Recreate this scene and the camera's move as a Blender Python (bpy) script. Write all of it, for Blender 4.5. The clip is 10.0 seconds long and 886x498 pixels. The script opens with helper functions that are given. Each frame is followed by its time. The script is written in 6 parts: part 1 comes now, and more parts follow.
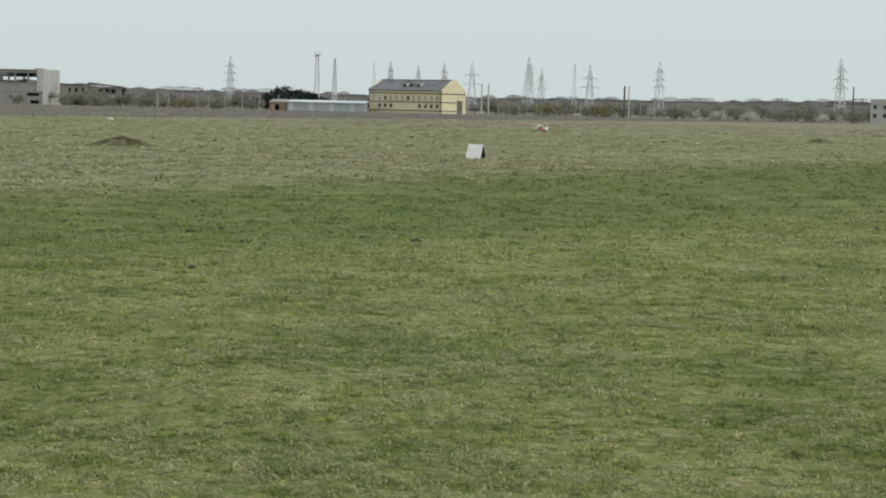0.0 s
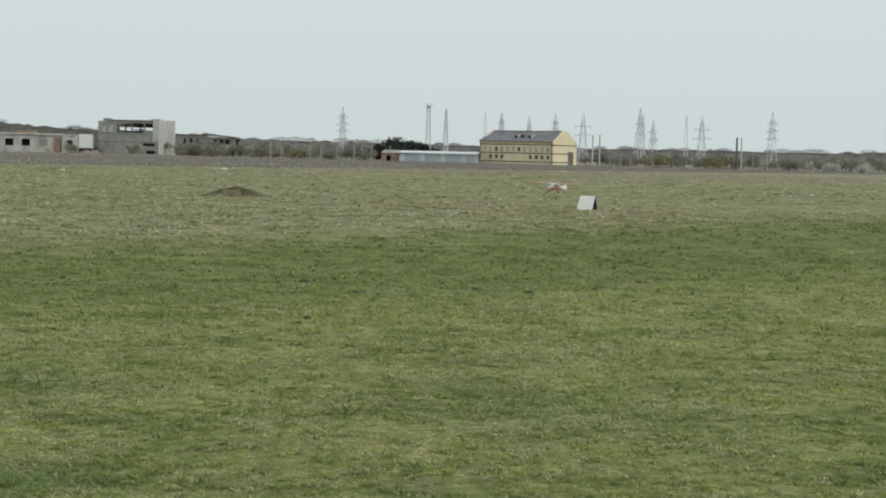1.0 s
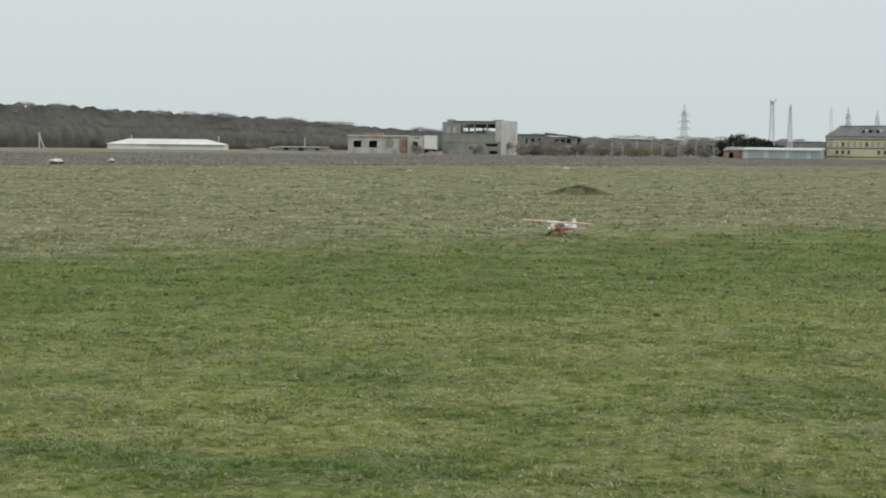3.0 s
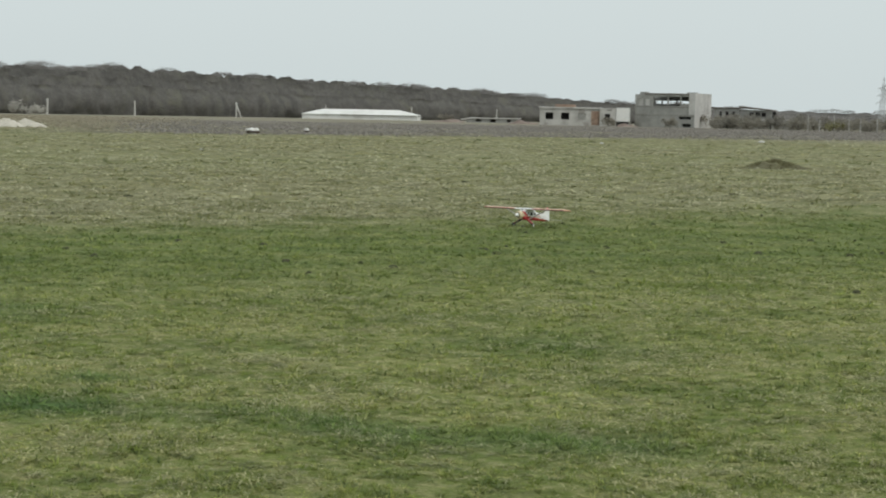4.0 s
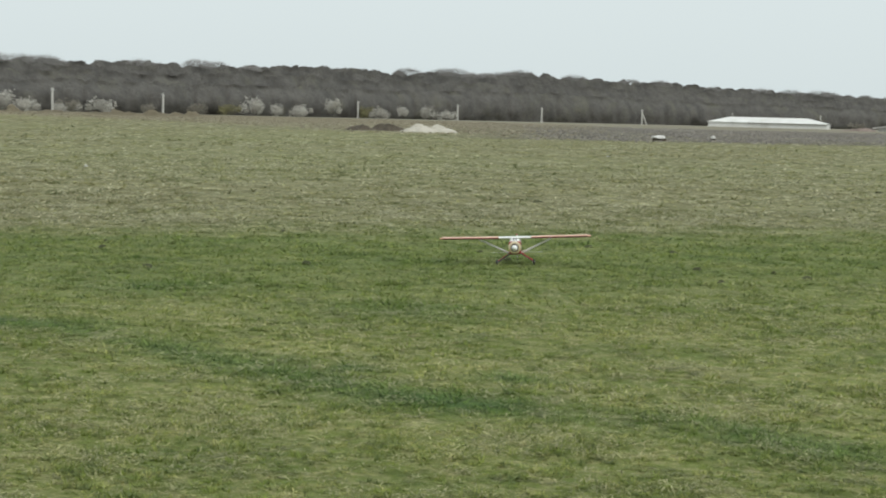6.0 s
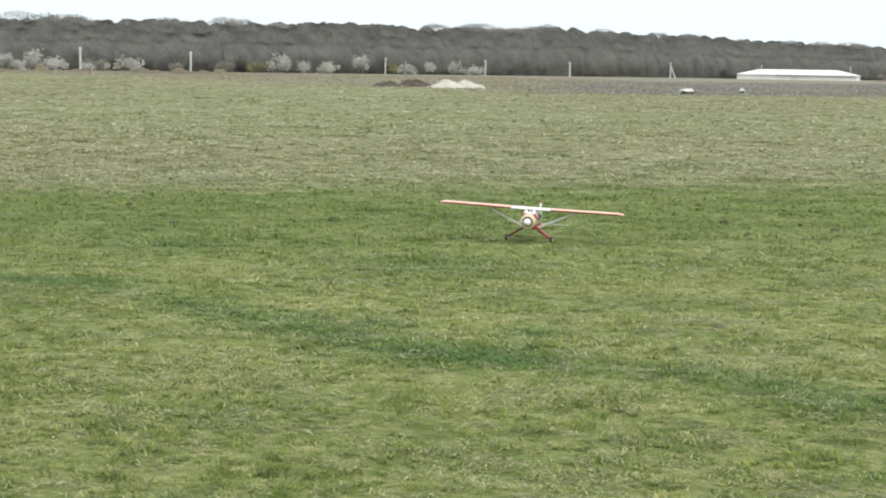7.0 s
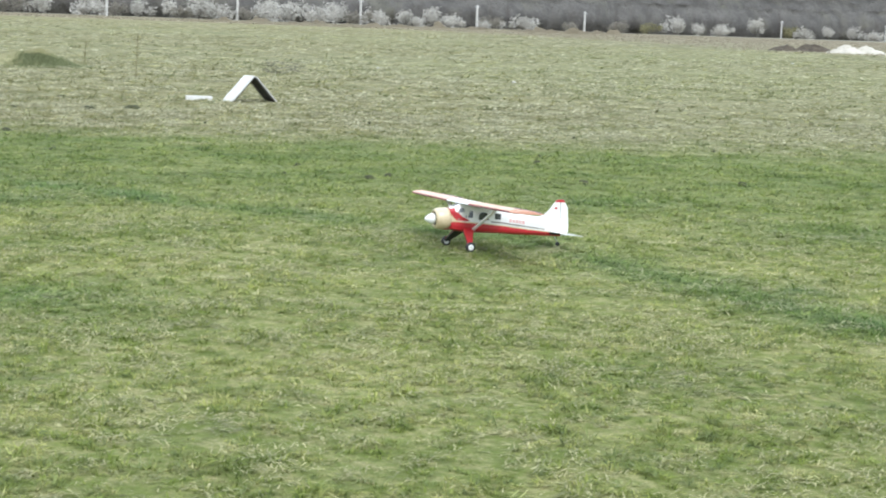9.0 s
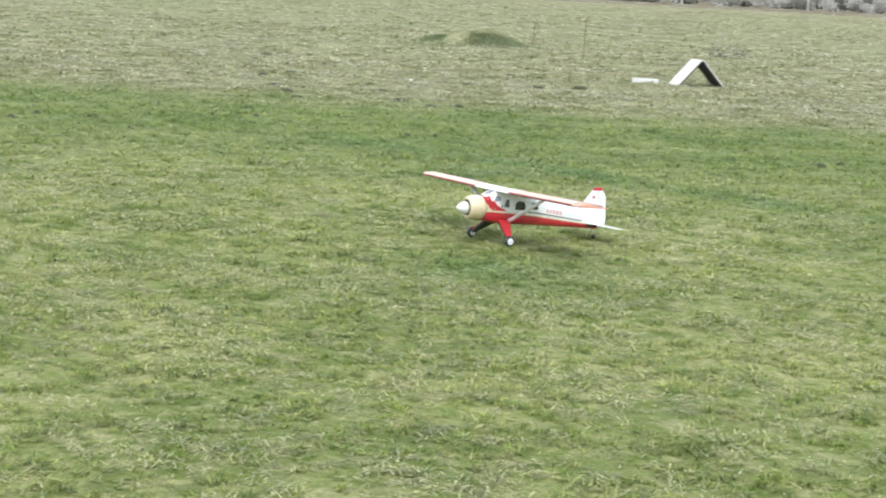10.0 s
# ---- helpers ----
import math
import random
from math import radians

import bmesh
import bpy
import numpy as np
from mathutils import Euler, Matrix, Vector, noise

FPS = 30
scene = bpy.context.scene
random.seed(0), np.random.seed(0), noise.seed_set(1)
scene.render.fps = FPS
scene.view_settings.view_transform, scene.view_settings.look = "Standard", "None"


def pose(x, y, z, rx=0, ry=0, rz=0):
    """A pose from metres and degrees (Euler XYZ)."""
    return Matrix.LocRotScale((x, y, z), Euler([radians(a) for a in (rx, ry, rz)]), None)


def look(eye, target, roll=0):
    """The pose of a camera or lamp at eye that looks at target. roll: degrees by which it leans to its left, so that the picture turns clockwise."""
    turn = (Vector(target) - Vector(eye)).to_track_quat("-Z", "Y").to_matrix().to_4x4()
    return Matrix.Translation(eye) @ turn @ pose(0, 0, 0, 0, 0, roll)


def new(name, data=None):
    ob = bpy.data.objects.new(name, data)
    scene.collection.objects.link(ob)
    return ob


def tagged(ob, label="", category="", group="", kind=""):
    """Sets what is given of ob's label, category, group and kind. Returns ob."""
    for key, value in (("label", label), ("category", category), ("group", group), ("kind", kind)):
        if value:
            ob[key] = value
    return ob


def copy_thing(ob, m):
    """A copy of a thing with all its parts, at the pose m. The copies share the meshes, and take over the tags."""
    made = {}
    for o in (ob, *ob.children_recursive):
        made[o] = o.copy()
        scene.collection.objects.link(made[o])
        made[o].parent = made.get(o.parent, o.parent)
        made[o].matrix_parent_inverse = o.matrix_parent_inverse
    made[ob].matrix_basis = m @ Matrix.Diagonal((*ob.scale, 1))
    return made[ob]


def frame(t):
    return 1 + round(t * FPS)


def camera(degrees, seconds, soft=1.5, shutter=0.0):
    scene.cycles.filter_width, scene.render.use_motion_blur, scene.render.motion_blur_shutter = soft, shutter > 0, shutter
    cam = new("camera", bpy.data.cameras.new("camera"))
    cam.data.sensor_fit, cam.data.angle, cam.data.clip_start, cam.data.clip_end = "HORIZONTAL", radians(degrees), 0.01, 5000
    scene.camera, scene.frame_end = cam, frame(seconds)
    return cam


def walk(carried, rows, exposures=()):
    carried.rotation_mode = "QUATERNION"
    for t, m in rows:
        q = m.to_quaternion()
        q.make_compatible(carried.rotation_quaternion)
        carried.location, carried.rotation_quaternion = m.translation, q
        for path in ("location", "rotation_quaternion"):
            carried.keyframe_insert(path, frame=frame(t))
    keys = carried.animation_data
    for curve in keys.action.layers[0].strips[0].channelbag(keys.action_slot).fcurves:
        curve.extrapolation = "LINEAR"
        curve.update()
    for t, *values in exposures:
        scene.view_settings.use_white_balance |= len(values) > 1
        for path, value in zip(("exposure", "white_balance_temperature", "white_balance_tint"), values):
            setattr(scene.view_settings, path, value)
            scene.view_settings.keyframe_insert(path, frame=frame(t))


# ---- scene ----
cam = camera(27.77, 10.0, soft=1.9, shutter=0.12)
CAMERA = [  # seconds, eye, turn to the left, tilt, lean
    (0.0, 0.198, 0.021, 1.592, 0.00, -4.53, 1.27),
    (0.5, 0.183, 0.008, 1.601, 1.71, -4.06, 1.49),
    (1.0, 0.162, 0.004, 1.605, 3.56, -2.99, 1.40),
    (1.5, 0.160, 0.001, 1.605, 4.46, -2.51, 1.39),
    (2.0, 0.136, -0.001, 1.606, 7.51, -2.51, 1.57),
    (2.5, 0.107, 0.019, 1.597, 11.83, -2.99, 1.02),
    (2.7, 0.089, 0.037, 1.590, 13.02, -3.01, 0.81),
    (3.8, 0.057, 0.054, 1.576, 18.89, -4.21, 1.00),
    (4.0, 0.022, 0.090, 1.572, 20.51, -4.22, 1.14),
    (4.5, 0.005, 0.088, 1.569, 23.05, -4.03, 1.43),
    (5.0, -0.003, 0.058, 1.569, 25.59, -4.06, 1.75),
    (5.5, -0.035, 0.040, 1.569, 30.03, -4.17, 1.51),
    (6.0, -0.055, 0.022, 1.570, 33.35, -4.28, 1.51),
    (6.2, -0.068, 0.020, 1.570, 34.77, -4.36, 1.61),
    (6.7, -0.050, 0.030, 1.565, 35.20, -5.10, 1.25),
    (7.3, -0.007, 0.041, 1.563, 33.36, -6.09, 0.72),
    (7.5, -0.018, 0.044, 1.561, 33.98, -6.13, 0.55),
    (8.0, -0.048, -0.028, 1.567, 38.58, -6.22, 0.43),
    (8.5, -0.156, -0.064, 1.570, 43.65, -5.75, 0.63),
    (9.0, -0.219, -0.101, 1.553, 46.51, -7.26, 2.07),
    (9.5, -0.264, -0.140, 1.548, 53.56, -8.01, 2.97),
    (10.0, -0.286, -0.196, 1.538, 60.37, -8.37, 2.88),
]


def aim(x, y, z, turn, tilt, lean):
    a, b = radians(turn), radians(tilt)
    way = Vector((-math.sin(a) * math.cos(b), math.cos(a) * math.cos(b), math.sin(b)))
    return look((x, y, z), Vector((x, y, z)) + way, lean)


walk(cam, [(r[0], aim(*r[1:])) for r in CAMERA],
     exposures=[(0, 0.0, 6500, 10), (5.0, 0.0, 6500, 10), (6.2, 0.23, 6450, 10), (7.3, 0.82, 6300, 12), (8.0, 0.96, 6030, 14), (8.6, 0.97, 5940, 14), (9.4, 1.01, 5960, 15), (10, 1.04, 6000, 15)])

# ---- light: a bright overcast sky ----
SUN_TURN, SUN_HEIGHT = -118.0, 52.0     # degrees to the left of +y, degrees up
world = bpy.data.worlds.new("overcast_sky")
scene.world = world
world.use_nodes = True
wn, wl = world.node_tree.nodes, world.node_tree.links
sky = wn.new("ShaderNodeTexSky")
sky.sky_type, sky.sun_disc = "NISHITA", False
sky.sun_elevation, sky.sun_rotation = radians(SUN_HEIGHT), radians(-SUN_TURN)
sky.dust_density, sky.air_density = 4.0, 1.0
grey = wn.new("ShaderNodeHueSaturation")
grey.inputs["Saturation"].default_value = 0.25
cloud = wn.new("ShaderNodeMixRGB")
cloud.inputs[0].default_value = 0.85
cloud.inputs[2].default_value = (5.76, 6.44, 6.46, 1)
wl.new(sky.outputs[0], grey.inputs["Color"])
wl.new(grey.outputs[0], cloud.inputs[1])
wl.new(cloud.outputs[0], wn["Background"].inputs[0])
wn["Background"].inputs[1].default_value = 0.120

sun = new("sun", bpy.data.lights.new("sun", "SUN"))
sun.data.energy, sun.data.angle, sun.data.color = 1.25, radians(18), (1, 0.96, 0.9)
_a, _h = radians(SUN_TURN), radians(SUN_HEIGHT)
_s = Vector((-math.sin(_a) * math.cos(_h), math.cos(_a) * math.cos(_h), math.sin(_h)))
sun.matrix_world = look(_s * 50, (0, 0, 0))


# ---- materials ----
class Nodes:
    """A short way to write node materials."""

    def __init__(self, name, rough=0.8, metal=0.0):
        self.mat = bpy.data.materials.new(name)
        self.mat.use_nodes = True
        self.tree = self.mat.node_tree
        self.bsdf = self.tree.nodes["Principled BSDF"]
        self.bsdf.inputs["Roughness"].default_value = rough
        self.bsdf.inputs["Metallic"].default_value = metal

    def add(self, kind, values=None, **props):
        node = self.tree.nodes.new(kind)
        for k, v in props.items():
            setattr(node, k, v)
        for k, v in (values or {}).items():
            if isinstance(v, bpy.types.NodeSocket):
                self.tree.links.new(v, node.inputs[k])
            else:
                node.inputs[k].default_value = v
        return node

    def math(self, op, a, b=0.0, clamp=False):
        return self.add("ShaderNodeMath", {0: a, 1: b}, operation=op, use_clamp=clamp).outputs[0]

    def mix(self, fac, a, b, blend="MIX"):
        return self.add("ShaderNodeMixRGB", {0: fac, 1: a, 2: b}, blend_type=blend).outputs[0]

    def noise(self, scale, detail=4.0, vector=None, rough=0.55):
        v = {"Scale": scale, "Detail": detail, "Roughness": rough}
        if vector is not None:
            v["Vector"] = vector
        return self.add("ShaderNodeTexNoise", v).outputs[0]

    def span(self, value, lo, hi, a=0.0, b=1.0):
        return self.add("ShaderNodeMapRange", {0: value, 1: lo, 2: hi, 3: a, 4: b}, interpolation_type="SMOOTHSTEP").outputs[0]

    def place(self):
        return self.add("ShaderNodeNewGeometry").outputs["Position"]

    def local(self):
        return self.add("ShaderNodeTexCoord").outputs["Object"]

    def thin(self, colour, share):
        """Thin leaves let a share of the light through."""
        through_leaf = self.add("ShaderNodeBsdfTranslucent", {"Color": colour})
        both = self.add("ShaderNodeMixShader", {0: share, 1: self.bsdf.outputs[0], 2: through_leaf.outputs[0]})
        self.tree.links.new(both.outputs[0], self.tree.nodes["Material Output"].inputs["Surface"])

    def out(self, colour=None, bump=None, strength=0.3, distance=0.02, rough=None):
        if colour is not None:
            self.tree.links.new(colour, self.bsdf.inputs["Base Color"])
        if bump is not None:
            b = self.add("ShaderNodeBump", {"Height": bump, "Strength": strength, "Distance": distance})
            self.tree.links.new(b.outputs[0], self.bsdf.inputs["Normal"])
        if rough is not None:
            self.tree.links.new(rough, self.bsdf.inputs["Roughness"])
        return self.mat


def rgb(r, g, b):
    return (r, g, b, 1.0)


def surface(name, a, b, scale, rough=0.8, metal=0.0, fine=8.0, bump=0.2, dist=0.02, dirt=None, world_space=False):
    """A material of two tones with a coarse and a fine grain, and stains if dirt is given."""
    n = Nodes(name, rough, metal)
    v = n.place() if world_space else n.local()
    coarse = n.noise(scale, 5, v)
    grain = n.noise(scale * fine, 3, v)
    fac = n.span(n.math("ADD", n.math("MULTIPLY", coarse, 0.65), n.math("MULTIPLY", grain, 0.35)), 0.35, 0.65)
    col = n.mix(fac, rgb(*a), rgb(*b))
    if dirt:
        stain = n.span(n.noise(scale * 0.45, 6, v, 0.7), 0.5, 0.72)
        col = n.mix(stain, col, rgb(*dirt))
    return n.out(col, grain, bump, dist)


def along(n, pos, ax, ay, c):
    """ax * x + ay * y + c of a place."""
    sep = n.add("ShaderNodeSeparateXYZ", {0: pos})
    return n.math("ADD", n.math("ADD", n.math("MULTIPLY", sep.outputs[0], ax), n.math("MULTIPLY", sep.outputs[1], ay)), c)


def turf_colour(n, blades=False):
    """Spring turf: a green strip, dry grass beyond its edge, bare brown weeds at the far side of the field."""
    pos = n.place()
    flat = n.add("ShaderNodeVectorMath", {0: pos, 1: (1, 1, 0)}, operation="MULTIPLY").outputs[0]
    big = n.noise(0.11, 4, flat)
    mid = n.noise(0.75, 5, flat, 0.6)
    small = n.noise(5.5, 4, flat, 0.65)
    tiny = n.noise(24.0, 6, flat, 0.8)
    # metres beyond the edge of the green strip
    edge = along(n, flat, -1.29 / 1.632, 1 / 1.632, -42.5 / 1.632)
    wob = n.math("MULTIPLY", n.math("SUBTRACT", mid, 0.5), 6.0)
    dry = n.span(n.math("ADD", edge, n.math("MULTIPLY", wob, 1.5)), -3.0, 3.6)
    lushstrip = n.span(n.math("ADD", edge, n.math("MULTIPLY", wob, 1.6)), -14.5, -8.0)
    green = n.mix(n.span(mid, 0.32, 0.68), rgb(0.120, 0.162, 0.052), rgb(0.185, 0.226, 0.078))
    lush = n.mix(n.span(mid, 0.35, 0.7), rgb(0.098, 0.146, 0.050), rgb(0.150, 0.194, 0.074))
    # strip darkens towards +x: a difference in lighting, put into the green
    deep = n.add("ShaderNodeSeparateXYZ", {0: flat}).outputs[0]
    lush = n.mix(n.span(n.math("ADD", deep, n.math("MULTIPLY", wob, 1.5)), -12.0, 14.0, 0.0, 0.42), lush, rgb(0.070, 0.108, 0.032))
    straw = n.mix(n.span(tiny, 0.3, 0.7), rgb(0.280, 0.255, 0.185), rgb(0.470, 0.430, 0.335))
    thatch = n.noise(7.5, 9, flat, 0.82)
    patchy = n.span(n.math("ADD", n.math("MULTIPLY", thatch, 0.80), n.math("MULTIPLY", mid, 0.20)), 0.42, 0.62)
    near = n.mix(n.math("MULTIPLY", patchy, 0.72), green, straw)
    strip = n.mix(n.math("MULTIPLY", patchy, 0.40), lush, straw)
    dark = n.span(n.noise(2.6, 6, flat, 0.72), 0.53, 0.64)
    near = n.mix(n.math("MULTIPLY", dark, 0.5), near, rgb(0.070, 0.100, 0.030))
    strip = n.mix(n.math("MULTIPLY", dark, 0.5), strip, rgb(0.050, 0.080, 0.022))
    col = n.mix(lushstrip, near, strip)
    wide = n.noise(0.42, 6, flat, 0.68)
    streak = n.span(n.noise(0.6, 7, flat, 0.74), 0.50, 0.64)
    bits = n.span(n.math("ADD", n.math("MULTIPLY", thatch, 0.55), n.math("MULTIPLY", wide, 0.45)), 0.38, 0.64)
    field = n.mix(bits, rgb(0.182, 0.178, 0.108), rgb(0.305, 0.283, 0.203))
    tract = n.noise(0.030, 4, flat, 0.6)
    field = n.mix(n.span(tract, 0.47, 0.60, 0.0, 0.42), field, rgb(0.205, 0.176, 0.112))
    field = n.mix(n.span(tract, 0.50, 0.40, 0.0, 0.35), field, rgb(0.222, 0.232, 0.125))
    pale = n.span(n.noise(1.5, 6, flat, 0.78), 0.53, 0.60)
    field = n.mix(n.math("MULTIPLY", streak, 0.42), field, rgb(0.45, 0.43, 0.32))
    low = n.span(n.noise(0.9, 7, flat, 0.76), 0.53, 0.62)
    field = n.mix(n.math("MULTIPLY", low, 0.40), field, rgb(0.115, 0.130, 0.065))
    field = n.mix(n.math("MULTIPLY", pale, 0.6), field, rgb(0.50, 0.48, 0.37))
    reach = n.add("ShaderNodeVectorMath", {0: flat}, operation="LENGTH").outputs["Value"]
    field = n.mix(n.span(n.math("ADD", reach, n.math("MULTIPLY", wob, 9.0)), 105.0, 235.0, 0.0, 0.62), field, rgb(0.262, 0.232, 0.158))
    col = n.mix(n.math("MULTIPLY", dry, 0.85), col, field)
    # worn line of darker, taller grass
    line = n.add("ShaderNodeAttribute", attribute_name="line").outputs["Fac"]
    col = n.mix(n.math("MULTIPLY", line, 0.72), col, rgb(0.080, 0.155, 0.080))
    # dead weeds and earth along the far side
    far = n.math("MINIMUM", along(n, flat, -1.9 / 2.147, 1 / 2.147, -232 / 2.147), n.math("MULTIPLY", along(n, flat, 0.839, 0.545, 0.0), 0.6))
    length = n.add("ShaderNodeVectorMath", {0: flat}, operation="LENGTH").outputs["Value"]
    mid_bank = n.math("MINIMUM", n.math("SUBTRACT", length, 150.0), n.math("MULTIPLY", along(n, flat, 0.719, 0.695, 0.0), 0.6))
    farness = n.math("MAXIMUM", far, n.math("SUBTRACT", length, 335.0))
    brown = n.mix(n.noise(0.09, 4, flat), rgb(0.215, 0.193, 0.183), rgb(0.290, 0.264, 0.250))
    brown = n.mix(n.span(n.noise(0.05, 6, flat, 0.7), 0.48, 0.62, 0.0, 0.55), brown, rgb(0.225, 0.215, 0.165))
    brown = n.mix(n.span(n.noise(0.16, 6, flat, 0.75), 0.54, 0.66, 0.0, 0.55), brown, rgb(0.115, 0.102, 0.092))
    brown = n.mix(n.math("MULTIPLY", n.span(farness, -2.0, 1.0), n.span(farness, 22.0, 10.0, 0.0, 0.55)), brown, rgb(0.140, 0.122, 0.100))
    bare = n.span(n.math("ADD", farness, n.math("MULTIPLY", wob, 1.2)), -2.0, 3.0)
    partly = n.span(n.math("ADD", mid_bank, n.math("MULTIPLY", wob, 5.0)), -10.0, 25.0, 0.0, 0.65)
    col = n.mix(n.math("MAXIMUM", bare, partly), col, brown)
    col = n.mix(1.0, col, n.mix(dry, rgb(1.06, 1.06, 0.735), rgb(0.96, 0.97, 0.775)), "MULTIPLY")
    if blades:
        rnd = n.add("ShaderNodeNewGeometry").outputs["Random Per Island"]
        tone = n.add("ShaderNodeAttribute", attribute_name="tone").outputs["Fac"]
        # each tuft has its own tone: straw, dull green, fresh yellow green, dark
        dead = n.math("MULTIPLY", n.span(tone, 0.46, 0.05), n.add("ShaderNodeMapRange", {0: n.math("SUBTRACT", lushstrip, n.math("MULTIPLY", dry, 2.0)), 1: -1.0, 2: 1.0, 3: 0.9, 4: 0.25}).outputs[0])
        hay = n.mix(dry, n.mix(rnd, rgb(0.29, 0.265, 0.195), rgb(0.49, 0.45, 0.345)), n.mix(rnd, rgb(0.30, 0.285, 0.205), rgb(0.45, 0.43, 0.335)))
        col = n.mix(dead, col, hay)
        col = n.mix(n.math("MULTIPLY", n.span(tone, 0.80, 1.0, 0.0, 0.35), n.math("SUBTRACT", 1.0, dry)), col, rgb(0.175, 0.215, 0.072))
        col = n.mix(n.math("MULTIPLY", n.span(tone, 0.56, 0.60), n.span(tone, 0.76, 0.72, 0.0, 0.55)), col, rgb(0.140, 0.172, 0.098))
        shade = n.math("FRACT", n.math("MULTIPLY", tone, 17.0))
        col = n.mix(1.0, col, n.mix(n.span(shade, 0.0, 1.0), rgb(0.69, 0.73, 0.69), rgb(1.21, 1.20, 1.14)), "MULTIPLY")
        col = n.mix(1.0, col, n.mix(rnd, rgb(1.27, 1.29, 1.27), rgb(1.58, 1.56, 1.50)), "MULTIPLY")
    else:
        col = n.mix(n.span(tiny, 0.34, 0.54, 0.30, 0.0), col, rgb(0.060, 0.062, 0.028))
    return col, n.math("ADD", n.math("MULTIPLY", small, 0.6), n.math("MULTIPLY", tiny, 0.4))


def turf(name, blades):
    n = Nodes(name, 0.9)
    n.bsdf.inputs["Specular IOR Level"].default_value = 0.15
    col, relief = turf_colour(n, blades)
    if blades:
        n.thin(col, 0.42)
    return n.out(col, None if blades else relief, 0.9, 0.05)


def island(name, a, b, rough=0.9, soft=0.0):
    """Twigs, leaves and stalks: each its own tone."""
    n = Nodes(name, rough)
    n.bsdf.inputs["Specular IOR Level"].default_value = 0.2
    rnd = n.add("ShaderNodeNewGeometry").outputs["Random Per Island"]
    patch = n.noise(0.12, 3, n.place())
    fac = n.math("ADD", n.math("MULTIPLY", rnd, 0.6), n.math("MULTIPLY", n.span(patch, 0.35, 0.65), 0.4))
    col = n.mix(fac, rgb(*a), rgb(*b))
    if soft:
        n.thin(col, soft)
    return n.out(col)


TURF = turf("turf", False)
BLADES = turf("grass_blades", True)
TWIGS = island("bare_twigs", (0.094, 0.089, 0.080), (0.152, 0.144, 0.128))
# the distant wood's twigs: haze is put into the paler colour
TWIGS_HAZED = island("hazed_bare_twigs", (0.125, 0.120, 0.112), (0.170, 0.163, 0.152))
# a lighter copy of the twigs: skylight on the thin heads, as colour
TWIGS_SKYLIT = island("skylit_twig_heads", (0.20, 0.195, 0.185), (0.32, 0.31, 0.295))
BLOSSOM = island("blossom", (0.40, 0.385, 0.345), (0.66, 0.64, 0.585), soft=0.35)
BRUSH = island("bare_brush", (0.235, 0.22, 0.185), (0.335, 0.312, 0.262), soft=0.4)
BUDS = island("green_buds", (0.165, 0.16, 0.085), (0.26, 0.245, 0.13))
SCRUB = island("grey_scrub", (0.21, 0.198, 0.172), (0.30, 0.284, 0.245), soft=0.4)
NEEDLES = island("needles", (0.018, 0.025, 0.021), (0.048, 0.058, 0.047))
WEEDS = island("dead_weeds", (0.255, 0.235, 0.215), (0.345, 0.322, 0.295), soft=0.42)
OCHRE = island("ochre_bank", (0.21, 0.185, 0.13), (0.31, 0.27, 0.19), soft=0.42)
LOW_WEEDS = island("low_weeds", (0.30, 0.27, 0.20), (0.42, 0.375, 0.28), soft=0.42)
HERBS = island("green_herbs", (0.205, 0.235, 0.120), (0.330, 0.355, 0.200), soft=0.4)
HERBS_DRY = island("dry_herbs", (0.15, 0.145, 0.075), (0.26, 0.24, 0.135))
CANOPY = surface("bare_canopy", (0.068, 0.065, 0.059), (0.116, 0.110, 0.099), 0.22, 0.95, fine=5.0, bump=1.0, dist=0.4, dirt=(0.118, 0.114, 0.088), world_space=True)
# the distant wood's crowns, paled in colour to stand for haze
CANOPY_HAZED = surface("hazed_bare_canopy", (0.110, 0.105, 0.097), (0.155, 0.147, 0.136), 0.4, 0.95, fine=4.0, bump=1.0, dist=0.4, world_space=True)
BARK = surface("bark", (0.085, 0.078, 0.068), (0.155, 0.143, 0.126), 3)
SOIL = surface("dark_soil", (0.045, 0.036, 0.026), (0.105, 0.086, 0.060), 2.5, 0.95, bump=0.8, dist=0.05)
# clod soil darkened to hold the shadows behind the clods too
CLOD_SHADED = surface("shaded_clods", (0.040, 0.046, 0.020), (0.078, 0.084, 0.040), 14, 1.0, bump=0.4, dist=0.02)
CLOD = surface("mole_soil", (0.095, 0.092, 0.050), (0.170, 0.162, 0.090), 6, 0.95, bump=0.8, dist=0.03)
SAND = surface("pale_sand", (0.40, 0.375, 0.31), (0.54, 0.51, 0.44), 1.2, 0.95, bump=0.5, dist=0.05)
RUBBLE = surface("brick_rubble", (0.15, 0.11, 0.09), (0.27, 0.22, 0.19), 0.5, 0.95, bump=0.8, dist=0.1)
CONCRETE = surface("weathered_concrete", (0.25, 0.25, 0.232), (0.35, 0.345, 0.32), 0.35, 0.9, dirt=(0.17, 0.165, 0.145))
CONCRETE_PALE = surface("pale_concrete", (0.44, 0.43, 0.41), (0.56, 0.55, 0.52), 0.4, 0.9, dirt=(0.33, 0.31, 0.29))
PLASTER = surface("stained_plaster", (0.36, 0.35, 0.325), (0.50, 0.49, 0.46), 0.5, 0.9, dirt=(0.22, 0.20, 0.175))
BRICK = surface("old_brick", (0.22, 0.14, 0.10), (0.33, 0.24, 0.18), 0.9, 0.9, dirt=(0.18, 0.15, 0.12))
POLE = surface("pole_concrete", (0.42, 0.41, 0.38), (0.58, 0.57, 0.53), 1.0, 0.9)
